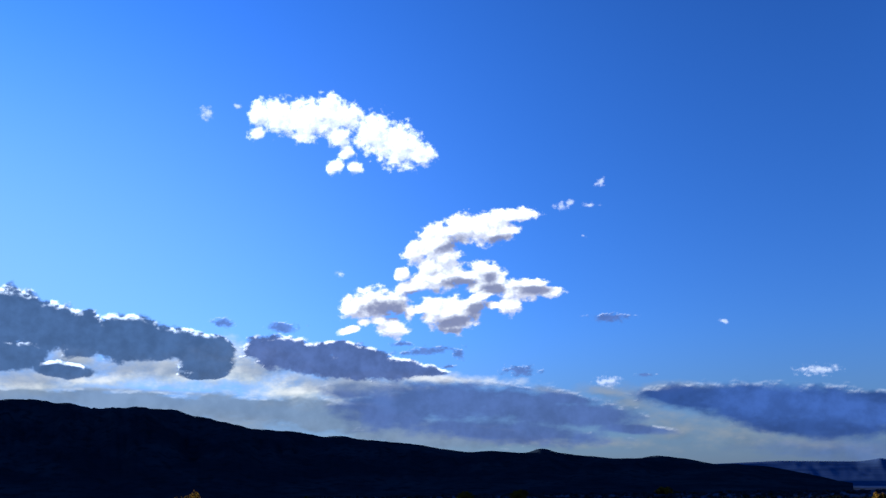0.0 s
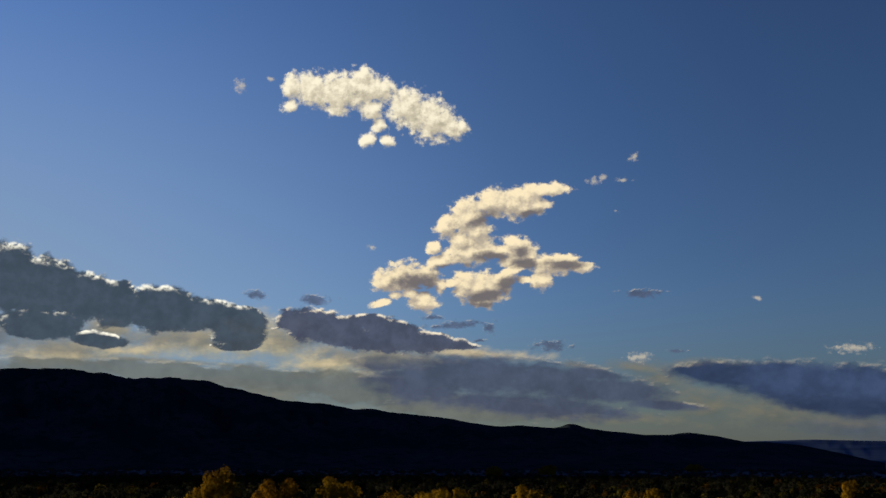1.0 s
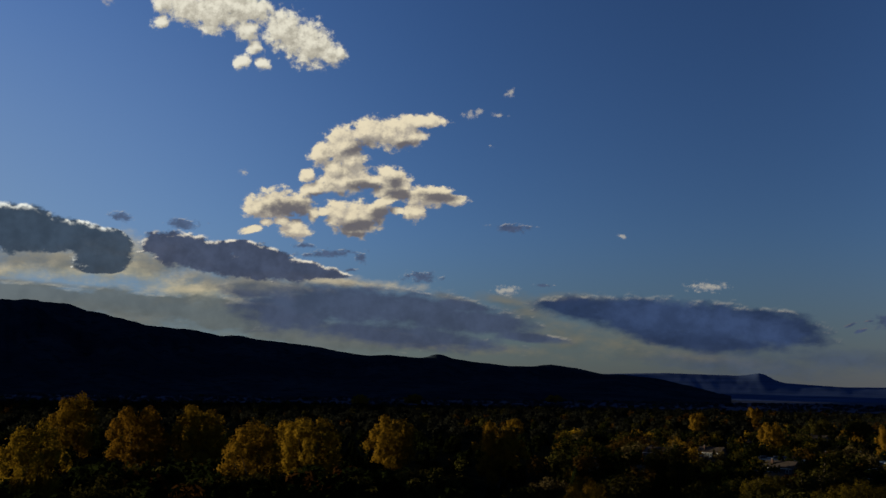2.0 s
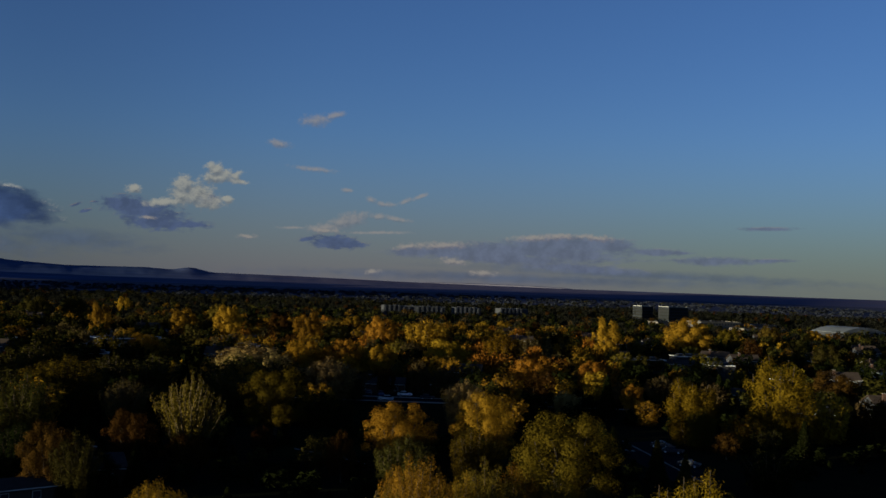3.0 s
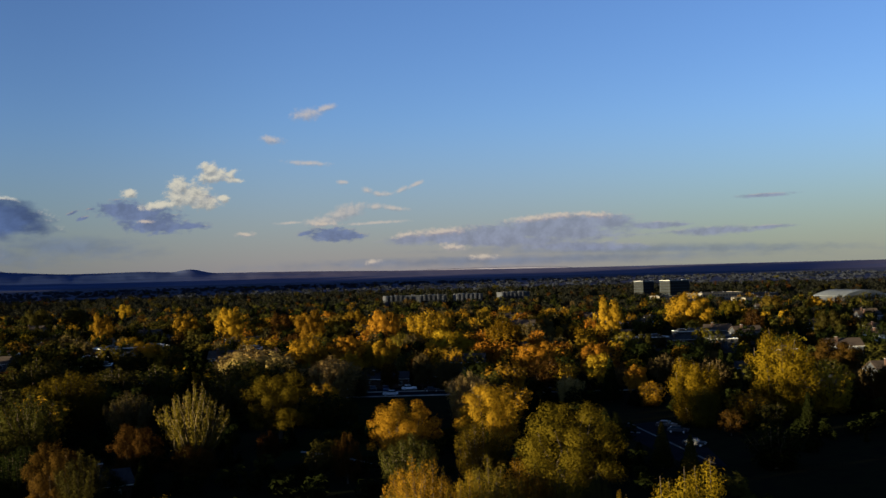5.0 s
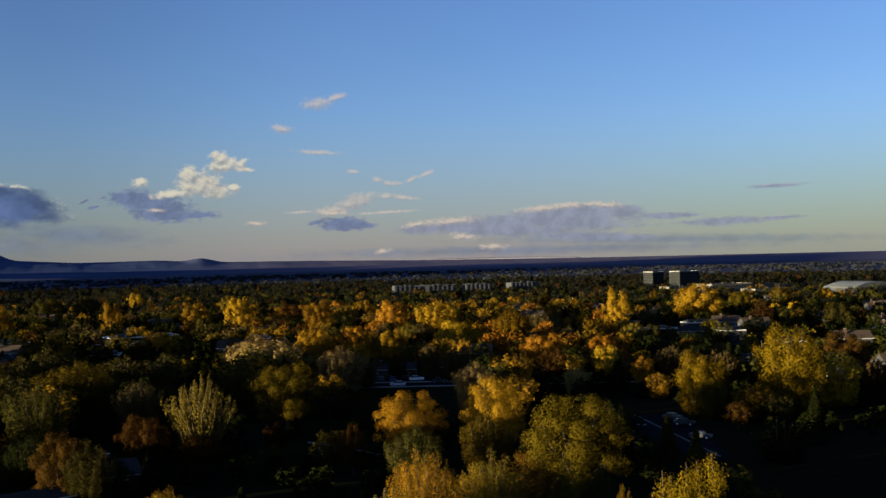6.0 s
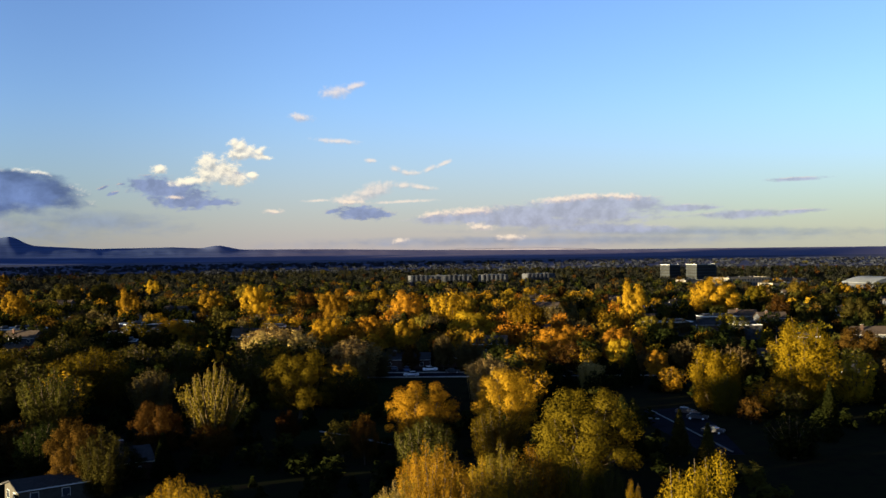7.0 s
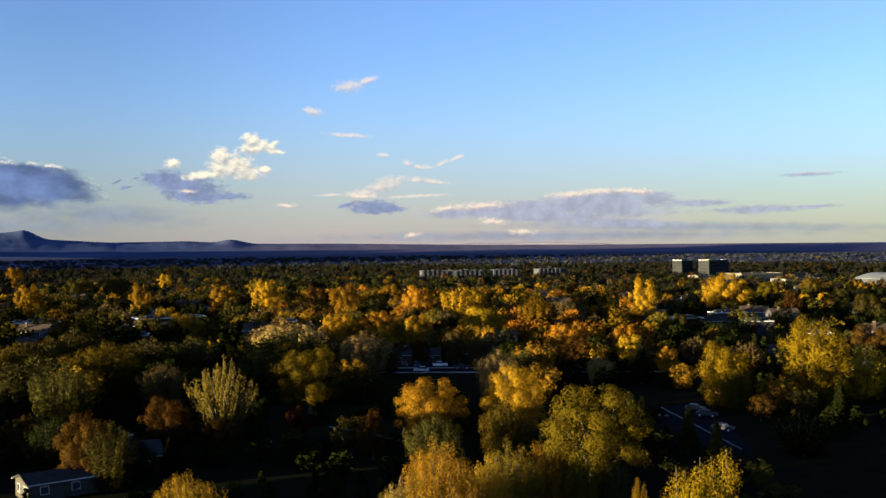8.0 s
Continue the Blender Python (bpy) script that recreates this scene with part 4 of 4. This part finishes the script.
DARK_METAL = plain("dark_trim", (0.03, 0.03, 0.032), (0.045, 0.045, 0.048), 3.0, 0.5)
TYRE = plain("tyre_rubber", (0.02, 0.02, 0.02), (0.03, 0.03, 0.03), 8.0, 0.9)
CAR_PAINT = {k: plain(k + "_car_paint", c, [min(1, x * 1.1) for x in c], 0.8, 0.5, 0.2) for k, c in
             {"white": (0.7, 0.7, 0.7), "silver": (0.4, 0.42, 0.44), "dark_blue": (0.03, 0.05, 0.11), "black": (0.02, 0.02, 0.022), "red": (0.3, 0.03, 0.02)}.items()}


def glass_build(t, p):
    p.inputs["IOR"].default_value = 1.5
    return mix_rgb(t, noise_node(t, world_pos(t), 0.6, 2), (0.015, 0.02, 0.028, 1), (0.035, 0.042, 0.05, 1))


GLASS = material("window_glass", glass_build, 0.08, 0.8)


def part(name, bm, mat, parent, label=""):
    me = bpy.data.meshes.new(name)
    bm.to_mesh(me)
    bm.free()
    me.materials.append(mat)
    ob = new(name, me)
    ob.parent = parent
    return tagged(ob, label) if label else ob


def box_bm(x0, x1, y0, y1, z0, z1, bevel=0.0):
    bm = bmesh.new()
    bmesh.ops.create_cube(bm, size=1.0, matrix=Matrix.Translation(((x0 + x1) / 2, (y0 + y1) / 2, (z0 + z1) / 2)) @ Matrix.Diagonal((x1 - x0, y1 - y0, z1 - z0, 1)))
    if bevel:
        bmesh.ops.bevel(bm, geom=bm.edges[:], offset=bevel, segments=1, affect="EDGES")
    return bm


def prism_bm(profile, y0, y1):
    """A profile in x and z, drawn out along y."""
    bm = bmesh.new()
    a = [bm.verts.new((x, y0, z)) for x, z in profile]
    b = [bm.verts.new((x, y1, z)) for x, z in profile]
    bm.faces.new(a)
    bm.faces.new(b[::-1])
    for i in range(len(a)):
        j = (i + 1) % len(a)
        bm.faces.new((a[i], b[i], b[j], a[j]))
    bmesh.ops.recalc_face_normals(bm, faces=bm.faces[:])
    return bm


def window_at(parent, x, y, z, w, h, face, frame_mat=None):
    """A framed window, proud of the wall; face: 'x' or 'y' with a sign."""
    sgn = -1 if face[0] == "-" else 1
    if face[-1] == "y":
        fr = part("window", box_bm(x - w / 2, x + w / 2, min(y, y + sgn * 0.06), max(y, y + sgn * 0.06), z, z + h), frame_mat or WHITE, parent)
        part("pane", box_bm(x - w / 2 + 0.08, x + w / 2 - 0.08, min(y + sgn * 0.03, y + sgn * 0.075), max(y + sgn * 0.03, y + sgn * 0.075), z + 0.08, z + h - 0.08), GLASS, fr)
    else:
        fr = part("window", box_bm(min(x, x + sgn * 0.06), max(x, x + sgn * 0.06), y - w / 2, y + w / 2, z, z + h), frame_mat or WHITE, parent)
        part("pane", box_bm(min(x + sgn * 0.03, x + sgn * 0.075), max(x + sgn * 0.03, x + sgn * 0.075), y - w / 2 + 0.08, y + w / 2 - 0.08, z + 0.08, z + h - 0.08), GLASS, fr)


def house(length, depth, wall_h, pitch, wall, roof, label, storeys=1, stack=True):
    """A gabled house with its ridge along y: walls, roof slopes, gables, windows, door, chimney."""
    ob = new("house")
    hx, hy, e = depth / 2, length / 2, 0.5
    rise_h = hx * pitch
    part("wall", prism_bm([(-hx, -0.2), (hx, -0.2), (hx, wall_h), (0, wall_h + rise_h), (-hx, wall_h)], -hy, hy), wall, ob)
    t = 0.22
    for s in (-1, 1):
        slope = prism_bm([(0, wall_h + rise_h + 0.03), (s * (hx + e), wall_h - e * pitch + 0.03), (s * (hx + e), wall_h - e * pitch + 0.03 + t), (0, wall_h + rise_h + 0.03 + t)], -hy - 0.4, hy + 0.4)
        part("roof", slope, roof, ob)
        part("gutter", box_bm(min(s * (hx + e), s * (hx + e + 0.12)), max(s * (hx + e), s * (hx + e + 0.12)), -hy - 0.4, hy + 0.4, wall_h - e * pitch - 0.02, wall_h - e * pitch + 0.12), WHITE, ob)
    for k in range(storeys):
        z = 0.9 + 2.8 * k
        for s in ("-x", "x"):
            n = max(2, int(length // 4))
            for i in range(n):
                y = -hy + (i + 0.5) * length / n
                window_at(ob, hx if s == "x" else -hx, y, z, 1.3, 1.25, s)
        for s in ("-y", "y"):
            for x in (-hx * 0.45, hx * 0.45):
                window_at(ob, x, hy if s == "y" else -hy, z, 1.1, 1.25, s)
    door = part("door", box_bm(hx, hx + 0.06, -0.5, 0.5, 0, 2.05), DARK_METAL, ob)
    part("door_handle", box_bm(hx + 0.06, hx + 0.11, 0.32, 0.4, 0.98, 1.08), WHITE, door)
    if stack:
        chimney = part("chimney", box_bm(-hx * 0.5 - 0.35, -hx * 0.5 + 0.35, hy * 0.4, hy * 0.4 + 0.8, wall_h, wall_h + rise_h + 0.9), BRICK, ob)
        part("chimney_cap", box_bm(-hx * 0.5 - 0.42, -hx * 0.5 + 0.42, hy * 0.4 - 0.07, hy * 0.4 + 0.87, wall_h + rise_h + 0.9, wall_h + rise_h + 1.0), CONCRETE, chimney)
    return tagged(ob, label, "house", "houses of the neighbourhood")


def place(x, y, turn=0.0, z=0.0):
    return pose(x, y, z, 0, 0, turn)


HOUSES = [house(14, 6.2, 2.7, 0.28, SHADED_CREAM, SHINGLE, "cream one-storey house with dark shingled gable roof", 1, False),
          house(12, 9, 5.6, 0.5, GREY_WALL, BROWN_ROOF, "grey two-storey house with brown gable roof", 2),
          house(15, 9, 3.0, 0.35, BRICK, SHINGLE, "brown brick ranch house with low dark roof"),
          house(11, 8, 3.0, 0.5, WHITE, BROWN_ROOF, "white one-storey house with brown roof")]
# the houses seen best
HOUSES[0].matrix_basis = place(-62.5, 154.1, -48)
HOUSES[1].matrix_basis = place(-95, 470, 90)
copy_thing(HOUSES[2], place(-21, 323, 90))
HOUSES[2].matrix_basis = place(-61, 168, -62)
HOUSES[3].matrix_basis = place(-70, 425, 90)
copy_thing(HOUSES[2], place(-3, 327, 90))
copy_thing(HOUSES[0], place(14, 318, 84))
copy_thing(HOUSES[2], place(99, 284, 70))
rng = np.random.default_rng(77)
spots = [(-36, 312), (-2, 258), (-22, 255), (12, 262), (-22, 275), (-2, 278), (14, 292), (-30, 330)]  # kept open before the street
tries = 0
while len(spots) < 86 and tries < 4000:
    tries += 1
    a, r = radians(rng.uniform(-27, 33)), math.sqrt(rng.uniform(310 ** 2, 700 ** 2))
    x, y = -math.sin(a) * r, math.cos(a) * r
    # rows of lots along east-west streets
    y = round(y / 42) * 42 + (9 if rng.random() < 0.5 else -9)
    if any((x - p) ** 2 + (y - q) ** 2 < 17 ** 2 for p, q in spots) or any((x - p) ** 2 + (y - q) ** 2 < 14 ** 2 for p, q, _ in CLEAR[:150] if math.hypot(p, q) < 600 and abs(p - x) < 14):
        continue
    spots.append((x, y))
    copy_thing(HOUSES[int(rng.integers(0, 4))], place(x, y, 90 + float(rng.normal(0, 4))))


def car(paint, label):
    """A parked car: body, cabin with panes, wheels, lamps."""
    ob = new("car")
    body = [(-2.2, 0.35), (2.2, 0.35), (2.25, 0.7), (2.1, 0.9), (1.2, 0.98), (-1.7, 1.0), (-2.2, 0.95), (-2.28, 0.6)]
    part("body", prism_bm(body, -0.88, 0.88), paint, ob)
    part("cabin", prism_bm([(-1.75, 1.0), (1.15, 0.98), (0.45, 1.45), (-1.2, 1.48)], -0.78, 0.78), GLASS, ob, "dark glass cabin")
    part("roof", prism_bm([(-1.25, 1.46), (0.5, 1.43), (0.4, 1.5), (-1.15, 1.53)], -0.76, 0.76), paint, ob)
    for x in (-1.4, 1.4):
        for s in (-1, 1):
            bm = bmesh.new()
            bmesh.ops.create_cone(bm, cap_ends=True, segments=14, radius1=0.33, radius2=0.33, depth=0.22, matrix=Matrix.Translation((x, s * 0.8, 0.33)) @ Matrix.Rotation(math.pi / 2, 4, "X"))
            wheel = part("wheel", bm, TYRE, ob)
            bm = bmesh.new()
            bmesh.ops.create_cone(bm, cap_ends=True, segments=10, radius1=0.2, radius2=0.2, depth=0.03, matrix=Matrix.Translation((x, s * 0.92, 0.33)) @ Matrix.Rotation(math.pi / 2, 4, "X"))
            part("rim", bm, CAR_PAINT["silver"], wheel)
    for s in (-1, 1):
        part("headlight", box_bm(2.18, 2.27, min(s * 0.5, s * 0.8), max(s * 0.5, s * 0.8), 0.66, 0.8), WHITE, ob)
    return tagged(ob, label, "car", "parked cars")


CARS = [car(CAR_PAINT[k], "%s car parked at the kerb" % k.replace("_", " ")) for k in ("white", "silver", "dark_blue", "black", "red")]


# ---- streets, lots and lawns ----
def slab(name, pts, z, mat, label, category, thick=0.12):
    bm = bmesh.new()
    a = [bm.verts.new((x, y, z)) for x, y in pts]
    b = [bm.verts.new((x, y, z - thick)) for x, y in pts]
    bm.faces.new(a)
    bm.faces.new(b[::-1])
    for i in range(len(a)):
        j = (i + 1) % len(a)
        bm.faces.new((a[j], a[i], b[i], b[j]))
    bmesh.ops.recalc_face_normals(bm, faces=bm.faces[:])
    me = bpy.data.meshes.new(name)
    bm.to_mesh(me)
    bm.free()
    me.materials.append(mat)
    return tagged(new(name, me), label, category, kind="structure")


slab("road", [(-110, 299), (70, 299), (70, 308), (-110, 308)], 0.03, ASPHALT, "grey asphalt street through the neighbourhood", "road")
for y0, y1 in ((297.2, 298.8), (308.2, 309.8)):
    slab("pavement", [(-110, y0), (70, y0), (70, y1), (-110, y1)], 0.15, CONCRETE, "pale concrete pavement with a kerb along the street", "pavement", 0.2)
slab("driveway", [(-26, 309.8), (-10, 309.8), (-10, 317), (-26, 317)], 0.05, ASPHALT, "dark asphalt driveway before the houses", "driveway")
slab("parking_lot", [(35, 231), (50, 239), (51.5, 216), (49.5, 184), (43, 184)], 0.03, ASPHALT, "dark asphalt parking lot among tall poplars", "parking lot")
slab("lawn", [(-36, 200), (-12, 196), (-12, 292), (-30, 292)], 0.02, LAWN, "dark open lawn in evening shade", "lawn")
slab("footpath", [(-31, 210.5), (-22, 203.5), (-15, 195.5), (-15, 194.2), (-22.5, 202), (-31, 209)], 0.05, PALE_ROOF, "narrow pale concrete footpath across the lawn", "footpath")
slab("kerb", [(40.6, 236), (40.95, 236), (47.95, 186), (47.6, 186)], 0.18, PALE_ROOF, "long pale concrete kerb across the parking lot", "kerb", 0.2)
slab("kerb", [(34, 225), (34.2, 225.8), (41, 222.3), (40.8, 221.6)], 0.18, PALE_ROOF, "short pale concrete kerb in the parking lot", "kerb", 0.2)
CARS[0].matrix_basis = place(-13, 313, 8)
CARS[1].matrix_basis = place(-33, 312.6, 90)
CARS[2].matrix_basis = place(-20, 312.5, 90)
CARS[3].matrix_basis = place(-24, 313, 92)
CARS[4].matrix_basis = place(-30, 307, 0)
for i, x, y, a in ((3, 49, 221.5, -25), (3, 48, 229, -28), (3, 48.6, 205, -28), (1, -18, 300.2, 180), (3, -6, 307, 0), (0, 15, 307, 0), (2, 33, 300.2, 180)):
    copy_thing(CARS[i], place(x, y, a))


# ---- larger buildings ----
def flat_building(name, label, category, w, d, h, wall, roof, storeys, bays, x, y, turn, parapet=0.5, lit_edge=False, frame_mat=DARK_METAL):
    """A flat-roofed block with rows of windows, a parapet and roof units."""
    ob = new(name)
    part("wall", box_bm(-w / 2, w / 2, -d / 2, d / 2, -0.2, h), wall, ob)
    part("roof", box_bm(-w / 2 + 0.35, w / 2 - 0.35, -d / 2 + 0.35, d / 2 - 0.35, h, h + 0.12), roof, ob)
    for x0, x1, y0, y1 in ((-w / 2 - 0.05, w / 2 + 0.05, -d / 2 - 0.05, -d / 2 + 0.3), (-w / 2 - 0.05, w / 2 + 0.05, d / 2 - 0.3, d / 2 + 0.05), (-w / 2 - 0.05, -w / 2 + 0.3, -d / 2 + 0.3, d / 2 - 0.3), (w / 2 - 0.3, w / 2 + 0.05, -d / 2 + 0.3, d / 2 - 0.3)):
        # lit_edge: white paint stands in for roof edges catching the sun
        part("parapet", box_bm(x0, x1, y0, y1, h, h + parapet), WHITE if lit_edge else wall, ob)
    step = h / storeys
    for k in range(storeys):
        for i in range(bays):
            window_at(ob, -w / 2 + (i + 0.5) * w / bays, -d / 2, k * step + step * 0.3, w / bays * 0.55, step * 0.5, "-y", frame_mat)
        n = max(1, int(bays * d / w))
        for i in range(n):
            window_at(ob, -w / 2, -d / 2 + (i + 0.5) * d / n, k * step + step * 0.3, d / n * 0.5, step * 0.5, "-x", frame_mat)
    for i in range(3):
        px = -w * 0.3 + i * w * 0.28
        part("roof_unit", box_bm(px - 1.4, px + 1.4, -1.2, 1.2, h + 0.12, h + 1.3, 0.1), DARK_METAL, ob)
    ob.matrix_basis = place(x, y, turn)
    return tagged(ob, label, category)


def terrace(label, bays, bay_w, d, h, x, y, turn, seed):
    """A row of flats: projecting white bays of uneven height between dark recesses with windows."""
    pick = random.Random(seed)
    ob = new("apartment_building")
    w = bays * bay_w
    part("wall", box_bm(-w / 2, w / 2, -d / 2, d / 2, -0.2, h - 0.8), GREY_WALL, ob)
    part("roof", box_bm(-w / 2 - 0.2, w / 2 + 0.2, -d / 2 - 0.2, d / 2 + 0.2, h - 0.8, h - 0.5), PALE_ROOF, ob)
    for i in range(bays):
        x0, top = -w / 2 + i * bay_w, h - pick.choice((0.0, 0.0, 0.5, 1.6))
        if i % 7 == 6:
            continue
        bay = part("bay", box_bm(x0 + 0.2, x0 + bay_w * 0.42, -d / 2 - 1.2, -d / 2 + 1.0, 0, top), FLAT_WHITE, ob, "projecting white bay")
        part("bay_roof", box_bm(x0 + 0.1, x0 + bay_w * 0.42 + 0.1, -d / 2 - 1.3, -d / 2 + 1.1, top, top + 0.2), DARK_METAL, bay)
        for k in range(int(h // 2.9)):
            window_at(ob, x0 + bay_w * 0.72, -d / 2, 0.8 + 2.9 * k, bay_w * 0.36, 1.5, "-y", DARK_METAL)
            part("balcony", box_bm(x0 + bay_w * 0.48, x0 + bay_w * 0.98, -d / 2 - 0.9, -d / 2, 2.6 + 2.9 * k, 2.75 + 2.9 * k), FLAT_WHITE, ob)
    for i in range(3):
        px = -w * 0.3 + i * w * 0.28
        part("roof_unit", box_bm(px - 1.4, px + 1.4, -1.2, 1.2, h - 0.5, h + 0.4, 0.1), DARK_METAL, ob)
    ob.matrix_basis = place(x, y, turn)
    return tagged(ob, label, "building")


# white render and concrete darkened in colour to stand for weaker far sunlight
FLAT_WHITE = plain("dimmed_white_render", (0.024, 0.027, 0.033), (0.042, 0.045, 0.051), 0.5, 0.8)
TOWER_WALL = plain("dimmed_tan_concrete", (0.010, 0.011, 0.0095), (0.014, 0.0145, 0.013), 0.8, 0.8)
terrace("long row of grey and white flats above the treetops", 13, 4.8, 14, 11.6, -37, 1026, 14, 1)
terrace("grey and white block of flats among the treetops", 6, 4.6, 14, 11.4, 17, 1040, 14, 2)
terrace("low far block of dark flats behind trees", 7, 4.6, 14, 10.8, 66, 1090, 20, 3)
flat_building("office_tower", "tan concrete office tower with a pale roof edge", "building", 15, 15, 18, TOWER_WALL, PALE_ROOF, 6, 6, 205, 1086, 30, 0.4, True)
flat_building("office_tower", "wide dark office block with a pale roof edge", "building", 27, 16, 18.4, TOWER_WALL, PALE_ROOF, 6, 10, 234, 1070, 30, 0.35, True)
flat_building("school_building", "long low tan flat-roofed building", "building", 46, 24, 8, CREAM_WALL, BROWN_ROOF, 2, 14, 243, 945, 25)
flat_building("store", "low cream store building with flat roof", "building", 20, 14, 6, CREAM_WALL, PALE_ROOF, 1, 5, 197, 950, 28)
flat_building("store", "long low pale store with a flat roof", "building", 46, 18, 5.5, CREAM_WALL, PALE_ROOF, 1, 10, 262, 870, 26)
flat_building("store", "low pale commercial building among trees", "building", 30, 16, 6, GREY_WALL, PALE_ROOF, 1, 7, 290, 960, 26)
flat_building("row_building", "long low shop with a bright roof edge", "building", 19.3, 9, 5.7, SHINGLE, PALE_ROOF, 1, 4, 81, 431, 8, 0.3, True)
flat_building("row_building", "low pale-roofed shop beside a street", "building", 10.3, 9, 5.7, SHINGLE, PALE_ROOF, 1, 3, 109, 413, 8, 0.3, True)
flat_building("row_building", "low cream building with a bright roof edge", "building", 16.6, 9, 6.2, SHINGLE, PALE_ROOF, 1, 4, 81, 531, 8, 0.3, True)
flat_building("row_building", "small pale-roofed building between trees", "building", 9.6, 9, 5.7, SHINGLE, PALE_ROOF, 1, 3, -84, 426, 8, 0.3, True)
flat_building("row_building", "long dark shed with a bright roof edge", "building", 22.5, 9, 5.7, SHINGLE, SHINGLE, 1, 5, -135, 406, 14, 0.3, True)
flat_building("row_building", "dark shed with a bright roof edge", "building", 11.5, 9, 5.7, SHINGLE, SHINGLE, 1, 3, -127, 363, 14, 0.3, True)
flat_building("row_building", "small dark shed with a bright roof edge", "building", 8.8, 9, 5.7, SHINGLE, SHINGLE, 1, 3, -190, 431, 14, 0.3, True)
flat_building("row_building", "small pale-roofed building beside tall poplars", "building", 8.2, 9, 5.7, SHINGLE, PALE_ROOF, 1, 3, 115, 357, 8, 0.3, True)
flat_building("row_building", "long low store with a bright roof edge", "building", 15.7, 9, 5.7, SHINGLE, PALE_ROOF, 1, 3, 109, 463, 8, 0.3, True)
flat_building("warehouse", "dark low warehouse behind trees with white roof edge", "building", 30, 14, 5.8, SHINGLE, SHINGLE, 1, 8, -142, 452, 33, 0.4, True)
flat_building("warehouse", "dark low workshop with pale roof edge", "building", 20, 12, 6, SHINGLE, SHINGLE, 1, 5, -192, 425, 33, 0.4, True)
flat_building("warehouse", "small dark workshop with white roof edges", "building", 12, 9, 5, SHINGLE, SHINGLE, 1, 3, -166, 352, 33, 0.4, True)


ARENA_ROOF = plain("pale_blue_grey_sheeting", (0.085, 0.095, 0.10), (0.12, 0.13, 0.135), 0.5, 0.6)


def arena(x, y, turn):
    """A hall with a low curved white roof."""
    ob = new("sports_hall")
    w, d = 46, 34
    part("wall", box_bm(-w / 2, w / 2, -d / 2, d / 2, -0.2, 6), GREY_WALL, ob)
    arc = [(-w / 2 - 0.6 + (w + 1.2) * i / 16, 6 + 7.0 * math.sin(math.pi * (0.12 + 0.76 * i / 16)) - 2.6) for i in range(17)]
    part("roof", prism_bm([(-w / 2 - 0.6, 5.7)] + arc + [(w / 2 + 0.6, 5.7)], -d / 2 - 0.6, d / 2 + 0.6), ARENA_ROOF, ob)
    for i in range(8):
        window_at(ob, -w / 2 + (i + 0.5) * w / 8, -d / 2, 1.5, 3.0, 2.6, "-y")
    for i in range(9):
        part("roof_rib", box_bm(-w / 2 + 1 + i * (w - 2) / 8 - 0.15, -w / 2 + 1 + i * (w - 2) / 8 + 0.15, -d / 2 - 0.7, -d / 2 - 0.6, 0, 6), WHITE, ob)
    ob.matrix_basis = place(x, y, turn)
    return tagged(ob, "large sports hall with a low curved white roof", "building")


arena(335, 860, 24)
